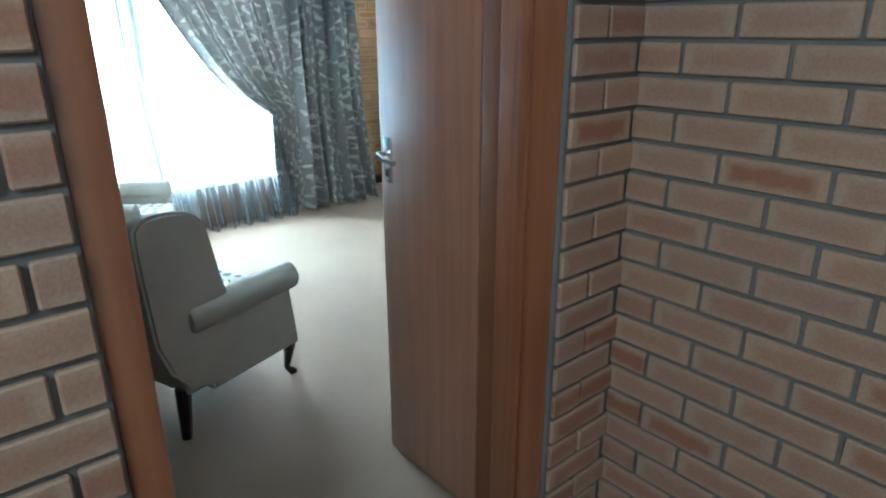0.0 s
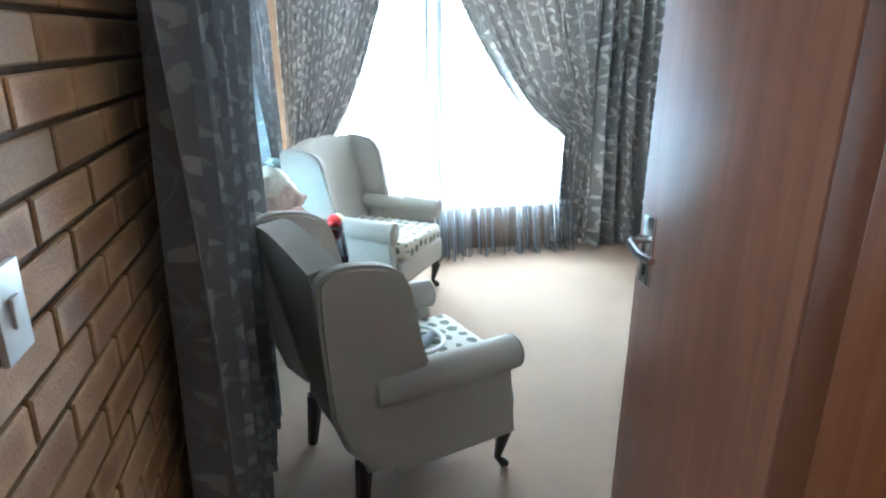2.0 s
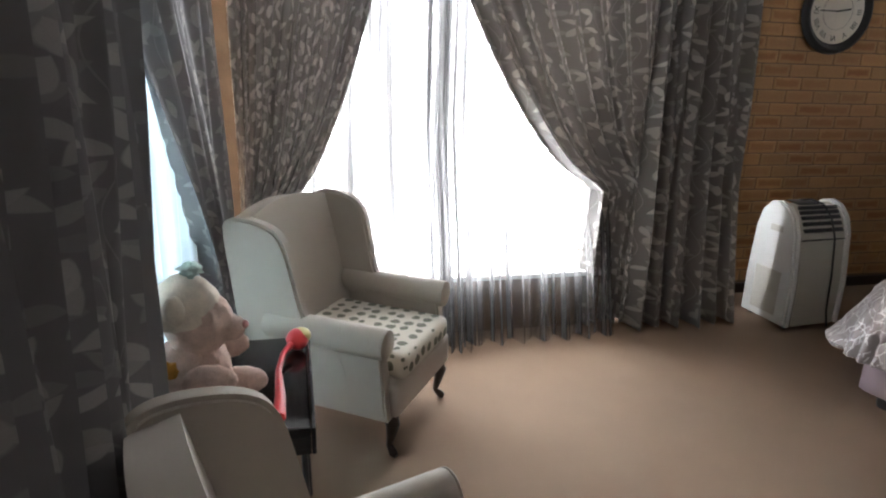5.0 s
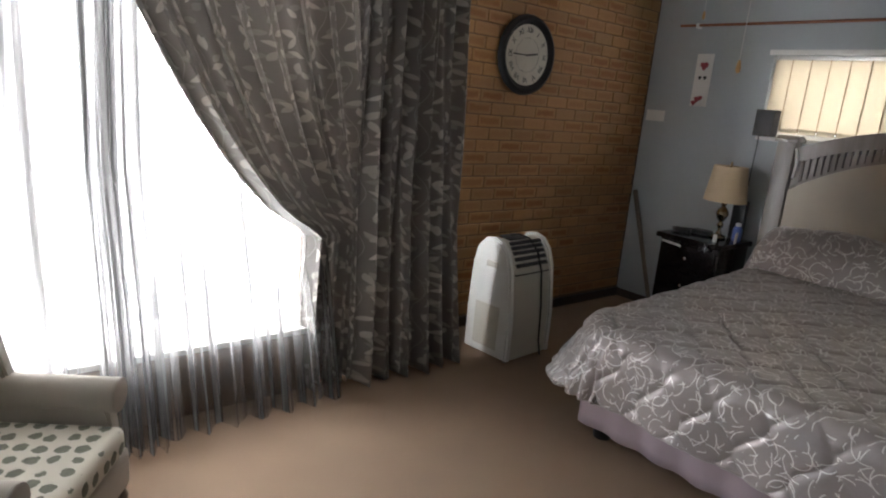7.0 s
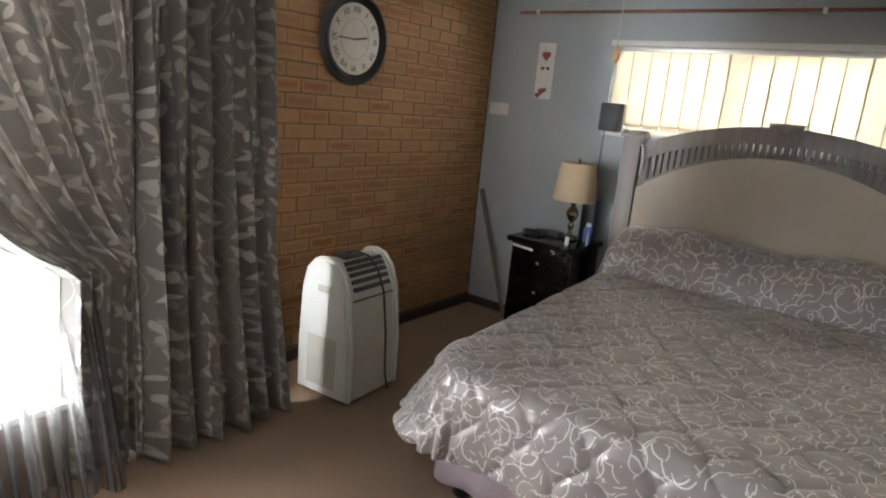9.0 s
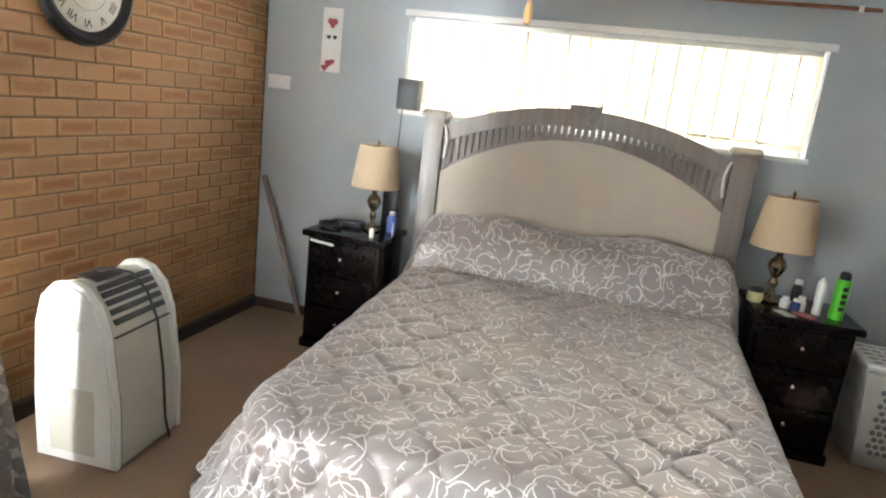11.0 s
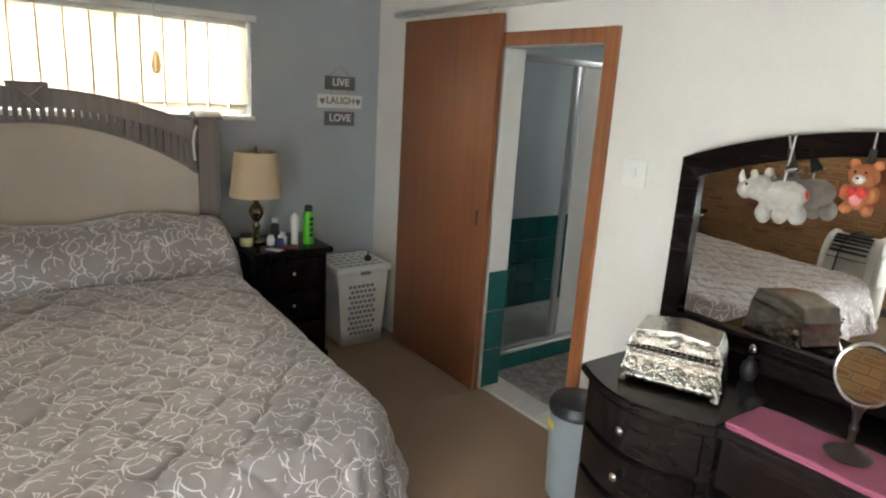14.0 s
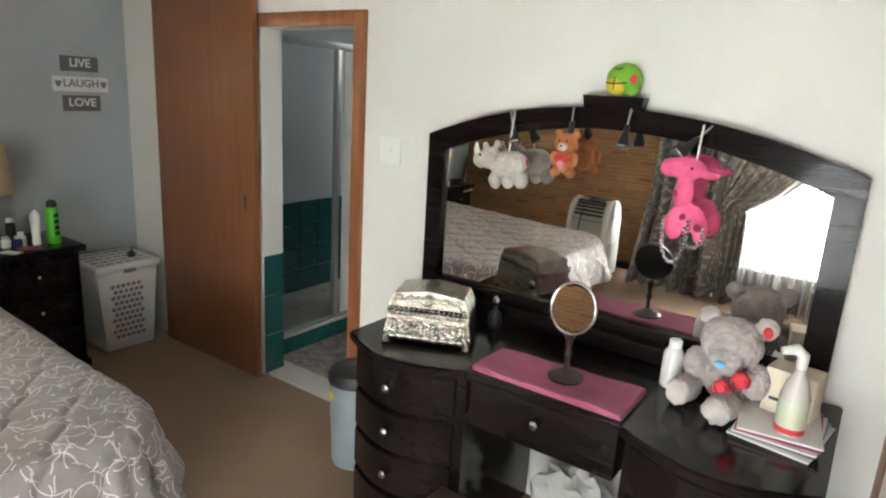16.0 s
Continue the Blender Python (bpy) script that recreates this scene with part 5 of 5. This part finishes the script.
for r in range(5):
    for q in range(6):
        part("lid_slot", box(B(), -0.013, 0.013, -0.022, 0.022, 0, 0.0015, 0.0006), GREY_PLASTIC, lb, "", pose(-0.14 + 0.07 * r, -0.15 + 0.06 * q, 0.5745))
part("lid_catch", box(B(), -0.212, -0.2055, -0.04, 0.04, 0.52, 0.545, 0.003), GREY_PLASTIC, lb)
tagged(part("hair_brush", tube(B(), [(0, -0.1, 0), (0, 0, 0.004), (0, 0.08, 0.006)], [0.008, 0.012, 0.026], 10), BLACK_PLASTIC, None, "", pose(6.08, 0.17, 0.589, 0, 0, 60)), "black brush lying on the laundry basket lid", "brush")
bn = thing("pedal_bin", "grey plastic bin with a dark lid and a yellow label", "bin", pose(3.9, 0.3, 0))
part("body", lathe(B(), [(0.105, 0.0), (0.11, 0.012), (0.125, 0.4), (0.125, 0.42)], 28), GREY_PLASTIC, bn)
part("lid", lathe(B(), [(0.132, 0.421), (0.134, 0.45), (0.12, 0.475), (0.03, 0.49)], 28), BLACK_PLASTIC, bn, "dark grey lid")
part("label", box(B(), -0.035, 0.035, -0.001, 0.001, -0.018, 0.018), plain("yellow_label", (0.7, 0.5, 0.03), 0.5), bn, "yellow label", pose(0.06, 0.108, 0.36, 0, 0, -29))

# ---- things on the nightstands ----
def jar(name, label, category, m, prof, material, cap=None, cap_mat=None):
    j = thing(name, label, category, m)
    part("body", lathe(B(), prof, 18), material, j)
    if cap:
        part("cap", lathe(B(), cap, 18), cap_mat, j)
    return j


LIME = plain("lime_green_can", (0.10, 0.55, 0.03), 0.3, 0.2, 0.05)
spr = jar("deodorant_can", "tall lime green spray can with black letters", "spray can", pose(5.9, 0.715, 0.776), [(0.033, 0), (0.035, 0.006), (0.035, 0.2), (0.028, 0.21)], LIME, [(0.027, 0.211), (0.027, 0.24), (0.015, 0.252)], BLACK_PLASTIC)
for k in range(4):
    part("letter_bar", box(B(), -0.036, -0.0345, -0.013, 0.013, 0.05 + 0.035 * k, 0.072 + 0.035 * k, 0.0005), BLACK_PLASTIC, spr, "", pose(0, 0, 0, 0, 0, 8))
jar("cream_tube", "white tube standing on its cap", "tube", pose(5.92, 0.80, 0.776), [(0.022, 0), (0.022, 0.03), (0.02, 0.04), (0.027, 0.17), (0.006, 0.2)], PLASTIC)
for x, y, h, r, m2 in ((5.9, 0.885, 0.085, 0.022, PLASTIC), (5.87, 0.915, 0.075, 0.02, plain("navy_bottle", (0.03, 0.06, 0.2), 0.3)), (5.95, 0.945, 0.06, 0.024, PLASTIC), (6.1, 0.86, 0.13, 0.025, BLACK_PLASTIC)):
    jar("medicine_bottle", "small medicine bottle with a screw cap", "bottle", pose(x, y, 0.776), [(r, 0), (r + 0.002, 0.004), (r + 0.002, h * 0.7), (r * 0.6, h * 0.82)], m2, [(r * 0.75, h * 0.83), (r * 0.75, h), (r * 0.7, h + 0.002)], PLASTIC)
jar("cream_jar", "round jar with a yellow label and dark lid", "jar", pose(5.98, 1.09, 0.776), [(0.035, 0), (0.04, 0.01), (0.04, 0.05), (0.034, 0.055)], plain("jar_yellow", (0.5, 0.48, 0.25), 0.4), [(0.038, 0.056), (0.038, 0.075), (0.034, 0.078)], BLACK_PLASTIC)
tagged(part("note_card", box(B(), -0.05, 0.05, -0.03, 0.03, 0, 0.002), PAPER, None, "", pose(5.82, 0.97, 0.776, 0, 0, 30)), "small white card on the nightstand", "card")
tagged(part("red_case", box(B(), -0.055, 0.055, -0.02, 0.02, 0, 0.018, 0.008), plain("dull_red_case", (0.22, 0.05, 0.04), 0.5), None, "", pose(5.82, 0.88, 0.776, 0, 0, 60)), "dull red spectacle case", "case")
jar("blue_bottle", "blue and white plastic bottle", "bottle", pose(6.1, 3.245, 0.776), [(0.03, 0), (0.033, 0.005), (0.033, 0.09), (0.02, 0.11)], plain("blue_plastic", (0.08, 0.14, 0.4), 0.3), [(0.02, 0.111), (0.02, 0.13), (0.018, 0.132)], PLASTIC)
jar("pill_bottle", "small white bottle beside the lamp", "bottle", pose(5.85, 3.28, 0.776), [(0.012, 0), (0.014, 0.004), (0.014, 0.05), (0.01, 0.056)], PLASTIC)
tagged(part("black_box", box(B(), -0.025, 0.025, -0.05, 0.05, 0, 0.29, 0.008), BLACK_PLASTIC, None, "", pose(6.195, 3.3, 0.776)), "tall black box behind the lamp", "box")
tagged(part("cable_tangle", tube(B(), [(0.06 * math.cos(k * 0.9) * (1 + 0.2 * math.sin(k)), 0.07 * math.sin(k * 0.9), 0.012 + 0.003 * (k % 5)) for k in range(26)], 0.008, 6), BLACK_PLASTIC, None, "", pose(5.95, 3.6, 0.776)), "tangled black cables on the nightstand", "cable")
tagged(part("phone_charger", box(B(), -0.05, 0.05, -0.07, 0.07, 0, 0.035, 0.012), BLACK_PLASTIC, None, "", pose(6.06, 3.5, 0.776)), "black charger unit on the nightstand", "charger")
tagged(part("paper_packet", box(B(), -0.06, 0.06, -0.004, 0.004, 0, 0.07, 0.002), PAPER, None, "", pose(6.0, 3.2, 0.776, 0, 0, 20)), "white paper packet standing beside the bed", "packet")
tagged(part("envelope", box(B(), -0.014, 0.03, -0.075, 0.075, 0, 0.014, 0.003), PAPER, None, "", pose(5.775, 3.57, 0.703, 4, 18, 0)), "white envelope sticking out of the top drawer", "envelope")
stk = tagged(part("wooden_stick", tube(B(), [(6.28, 4.29, 0.98), (6.2, 3.9, 0.0)], [0.02, 0.018], 10), wood("grey_stick_wood", (0.13, 0.1, 0.08), (0.2, 0.16, 0.13), 0.6, 0.0), None), "brown wooden stick leaning in the corner", "stick")
spk = thing("small_speaker", "small dark grey loudspeaker on the window ledge", "loudspeaker", pose(XE - 0.045, 3.27, 1.55))
part("cabinet", box(B(), -0.045, 0.044, -0.07, 0.07, 0.0, 0.19, 0.006), plain("speaker_grey", (0.05, 0.046, 0.043), 0.7), spk)
part("grille", box(B(), -0.049, -0.0455, -0.06, 0.06, 0.01, 0.18, 0.002), BLACK_PLASTIC, spk)
part("cable", tube(B(), [(0.03, 0.05, 0.0), (0.035, 0.06, -0.4), (0.03, 0.03, -0.75)], 0.003, 6), BLACK_PLASTIC, spk)

# ---- on the walls ----
ck = thing("wall_clock", "round black wall clock with a cream dial", "clock", pose(4.775, YN - 0.002, 1.955, 90))
part("rim", lathe(B(), [(0.262, 0), (0.272, 0.012), (0.262, 0.04), (0.242, 0.052), (0.226, 0.04), (0.218, 0.03), (0.206, 0.022)], 56), BLACK_PLASTIC, ck)
dial = part("dial", lathe(B(), [(0.205, 0.0), (0.205, 0.024), (0.203, 0.025)], 56), plain("cream_dial", (0.6, 0.56, 0.48), 0.5), ck, "cream dial with black numerals")
for k, txt in enumerate(("XII", "I", "II", "III", "IIII", "V", "VI", "VII", "VIII", "IX", "X", "XI")):
    cu = bpy.data.curves.new("numeral", "FONT")
    cu.body, cu.size, cu.align_x, cu.align_y, cu.extrude = txt, 0.052, "CENTER", "CENTER", 0.0008
    nb = new("numeral", cu)
    nb.data.materials.append(BLACK_PLASTIC)
    a = radians(90 - 30 * k)
    nb.parent, nb.matrix_basis = dial, pose(0.166 * math.cos(a), 0.166 * math.sin(a), 0.0262, 0, 0, -30 * k)
for ang, ln, w in ((10, 0.1, 0.006), (-82 + 262, 0.14, 0.004)):
    part("clock_pointer", box(B(), -0.015, ln, -w, w, 0.027, 0.029), BLACK_PLASTIC, dial, "", pose(0, 0, 0, 0, 0, ang))
part("numeral_ring", tube(B(), [(0.115 * math.cos(2 * math.pi * k / 40), 0.115 * math.sin(2 * math.pi * k / 40), 0.0255) for k in range(41)], 0.001, 4), BLACK_PLASTIC, dial)


def plaque(name, label, y0, y1, z0, z1, material, text, ink, size):
    p = thing(name, label, "wall sign", group="word signs")
    part("board", box(B(), XE - 0.016, XE - 0.001, y0, y1, z0, z1, 0.002), material, p)
    cu = bpy.data.curves.new("lettering", "FONT")
    cu.body, cu.size, cu.align_x, cu.align_y, cu.extrude = text, size, "CENTER", "CENTER", 0.001
    cu.offset = 0.0015
    nb = new("lettering", cu)
    nb.data.materials.append(ink)
    nb.parent, nb.matrix_basis = p, pose(XE - 0.018, (y0 + y1) / 2, (z0 + z1) / 2 + 0.004, 90, 0, -90)
    return p


SLATE = plain("slate_grey_board", (0.13, 0.13, 0.125), 0.7)
INK_PALE, INK_DARK = plain("pale_letters", (0.7, 0.69, 0.66), 0.6), plain("grey_letters", (0.2, 0.2, 0.2), 0.6)
plaque("word_sign", "grey wooden sign with the word live", 0.195, 0.42, 1.745, 1.837, SLATE, "LIVE", INK_PALE, 0.07)
pl = plaque("word_sign", "white wooden sign with the word laugh and two hearts", 0.14, 0.475, 1.622, 1.712, PAPER, "LAUGH", INK_DARK, 0.066)
for hy in (0.17, 0.445):
    hb = B()
    ball(hb, (XE - 0.018, hy - 0.008, 1.675), (0.003, 0.012, 0.012), 10)
    ball(hb, (XE - 0.018, hy + 0.008, 1.675), (0.003, 0.012, 0.012), 10)
    ball(hb, (XE - 0.018, hy, 1.663), (0.003, 0.012, 0.016), 10)
    part("heart", hb, INK_DARK, pl)
plaque("word_sign", "grey wooden sign with the word love", 0.195, 0.422, 1.502, 1.598, SLATE, "LOVE", INK_PALE, 0.07)
hanger = thing("hanging_cord", "thin cord holding the three word signs", "cord")
part("cord", tube(B(), [(XE - 0.006, 0.23, 1.836), (XE - 0.004, 0.308, 1.905), (XE - 0.006, 0.385, 1.836)], 0.0018, 6), GREY_PLASTIC, hanger)
for zy in (0.24, 0.375):
    for za, zb in ((1.712, 1.745), (1.598, 1.622)):
        part("link", tube(B(), [(XE - 0.008, zy, za), (XE - 0.008, zy, zb)], 0.0018, 6), GREY_PLASTIC, hanger)
pc = thing("wall_card", "narrow white card with red hearts and small pictures", "wall card")
part("card", box(B(), XE - 0.004, XE - 0.0005, 3.79, 3.93, 1.73, 2.135, 0.001), PAPER, pc)
for hy, hz, r in ((3.86, 2.05, 0.03), (3.838, 1.955, 0.013), (3.882, 1.955, 0.013), (3.875, 1.79, 0.022), (3.9, 1.76, 0.02), (3.85, 1.8, 0.018)):
    hb = B()
    ball(hb, (XE - 0.005, hy - r * 0.5, hz), (0.002, r * 0.7, r * 0.7), 10)
    ball(hb, (XE - 0.005, hy + r * 0.5, hz), (0.002, r * 0.7, r * 0.7), 10)
    ball(hb, (XE - 0.005, hy, hz - r * 0.6), (0.002, r * 0.6, r * 0.8), 10)
    part("heart", hb, plain("dull_red_print", (0.3, 0.05, 0.06), 0.6) if r != 0.013 else BLACK_PLASTIC, pc)


def switch(name, label, m, w, h):
    s = thing(name, label, "switch", m)
    part("plate", box(B(), -w / 2, w / 2, 0, 0.01, -h / 2, h / 2, 0.003), PLASTIC, s)
    part("rocker", box(B(), -0.012, 0.012, 0.01, 0.016, -0.02, 0.02, 0.003), PLASTIC, s, "small white rocker")
    return s


switch("light_switch", "white light switch on the white wall", pose(3.99, 0.001, 1.47), 0.125, 0.125)
switch("wall_socket", "white plate on the blue wall beside the bricks", pose(XE - 0.001, 4.225, 1.63, 0, 0, 90), 0.17, 0.09)
switch("light_switch", "metal light switch plate on the brick wall", pose(XW + 0.003, 0.235, 1.245, 0, 0, -90), 0.072, 0.118)
for x, y, z in ((4.4, 2.813, 2.107), (3.44, 2.1, 1.79)):
    pc2 = thing("pull_cord", "ceiling pull cord with a small wooden bob", "pull cord", group="pull cords")
    part("cord", tube(B(), [(x, y, TOP), (x, y, z + 0.02)], 0.0012, 6), ALUMINIUM, pc2)
    part("bob", lathe(B(), [(0.003, 0.019), (0.006, 0.009), (0.008, -0.006), (0.006, -0.017), (0.002, -0.02)], 14, (x, y, z)), plain("pale_bob_wood", (0.5, 0.3, 0.12), 0.4), pc2)

# ---- bathroom beyond the doorway ----
sc = thing("shower_screen", "aluminium framed shower screen with a pale panel", "shower screen")
for a in (-0.2, -0.745, -1.5):
    part("stile", box(B(), 5.075, 5.11, a - 0.018, a + 0.018, 0.161, 1.98, 0.003), ALUMINIUM, sc)
part("head", box(B(), 5.07, 5.115, -1.52, -0.148, 1.981, 2.02, 0.003), ALUMINIUM, sc)
part("sill", box(B(), 5.07, 5.115, -1.52, -0.148, 0.141, 0.16, 0.003), ALUMINIUM, sc)
part("panel", box(B(), 5.09, 5.096, -1.48, -0.81, 0.161, 1.98), plain("obscured_glass", (0.55, 0.53, 0.5), 0.5, 0, 0.05), sc, "pale obscured panel")
kb = thing("shower_kerb", "green tiled shower kerb with a pale edge", "kerb", kind="structure")
part("kerb", box(B(), 5.062, 5.13, -1.55, -0.147, 0, 0.14, 0.003), GROUT, kb)
tray = wall("floor_shower", [(5.13, 5.9, -2.1, -0.147, 0.0, 0.06)], TILE_FLOOR, "pale tiled shower floor", "floor")
mt = thing("bath_mat", "mottled grey shaggy bath mat", "bath mat")
part("mat", box(B(), 4.4, 5.03, -0.95, -0.2, 0.014, 0.032, 0.008), plain("mottled_mat", (0.2, 0.185, 0.175), 0.95, 0, 0.75, 22, 200, 0.9), mt)

# ---- bricks and tiles ----
def brick_mesh(name, ln, material, ht=0.072, depth=0.014):
    bm = box(B(), -ln / 2, ln / 2, -depth, 0.0, -ht / 2, ht / 2, 0.0035, 1)
    return mesh_of(name, bm, material, False)


def lay(parent, material, length, height, m, half_len=0.222, gap=0.01, ht=0.072, depth=0.014, limit=(0, 1e9, 0, 1e9), pitch=0.085, first=1):
    """Stretcher bond on a wall face: local x along the wall, z up, y out of the wall towards minus y."""
    full, cut = brick_mesh("brick", half_len - gap, material, ht, depth), {}
    course = 0
    z = 0.0425
    while z < height:
        x = half_len / 2 if course % 2 == first else 0.0
        pieces = ([(half_len / 4, half_len / 2)] if course % 2 == first else []) + [(x + half_len * (k + 0.5), half_len) for k in range(int((length - x) / half_len))]
        end = x + half_len * int((length - x) / half_len)
        if length - end > 0.03:
            pieces.append(((end + length) / 2, length - end))
        for cx, ln in pieces:
            if not (limit[0] <= cx <= limit[1] and limit[2] <= z <= limit[3]):
                continue
            key = round(ln, 3)
            me = full if abs(ln - half_len) < 1e-6 else cut.setdefault(key, brick_mesh("brick", ln - gap, material, ht, depth) if key not in cut else cut[key])
            b = new("brick", me)
            b.parent, b.matrix_basis = parent, m @ pose(cx, random.uniform(-0.001, 0.002), z, 0, random.uniform(-0.25, 0.25), 0)
        course += 1
        z += pitch


lay(north, BRICK, 2.46, 2.6, pose(3.85, YN + 0.012, 0), gap=0.006, ht=0.0775, depth=0.008, limit=(0, 9, 0.05, 2.6))
lay(west, BRICK, 1.21, 2.1, pose(XW - 0.012, -0.11, 0, 0, 0, 90), 0.238, pitch=0.0797, ht=0.068, limit=(0, 1.21, 0.3, 2.1))
lay(passage, BRICK_PASSAGE, 1.4, 2.1, pose(2.072, -0.157, 0, 0, 0, -90), 0.238, pitch=0.0797, ht=0.068, first=0, limit=(0, 1.4, 0.1, 2.1))
lay(door_wall, BRICK_PASSAGE, 0.266, 2.1, pose(1.803, -0.16, 0), 0.238, pitch=0.0797, ht=0.068, limit=(0, 1, 0.1, 2.1))
lay(door_wall, BRICK_PASSAGE, 0.9, 2.1, pose(-0.086, -0.16, 0), 0.238, pitch=0.0797, ht=0.068, limit=(0, 1, 0.3, 2.1))


def tiles(parent, name, m, nx, nz, w, h, material, gap=0.004, depth=0.006):
    me = mesh_of(name, box(B(), gap / 2, w - gap / 2, -depth, 0, gap / 2, h - gap / 2, 0.001, 1), material, False)
    for i in range(nx):
        for k in range(nz):
            t = new(name, me)
            t.parent, t.matrix_basis = parent, m @ pose(i * w, 0, k * h)


tiles(bath, "tile", pose(4.9315, 0.0, 0.006, 0, 0, -90), 1, 3, 0.146, 0.25, TILE_GREEN)
tiles(bath, "tile", pose(5.899, -0.146, 0.06, 0, 0, -90), 9, 4, 0.2, 0.19, TILE_GREEN)
tiles(bath_end, "tile", pose(5.88, -2.099, 0.06, 0, 0, 180), 4, 4, 0.2, 0.19, TILE_GREEN)
tiles(kb, "tile", pose(5.061, -0.15, 0.003, 0, 0, -90), 7, 1, 0.2, 0.12, TILE_GREEN)
tiles(bt_floor, "tile", pose(4.1, -0.025, 0.0125, 90), 5, 6, 0.19, 0.19, TILE_FLOOR)
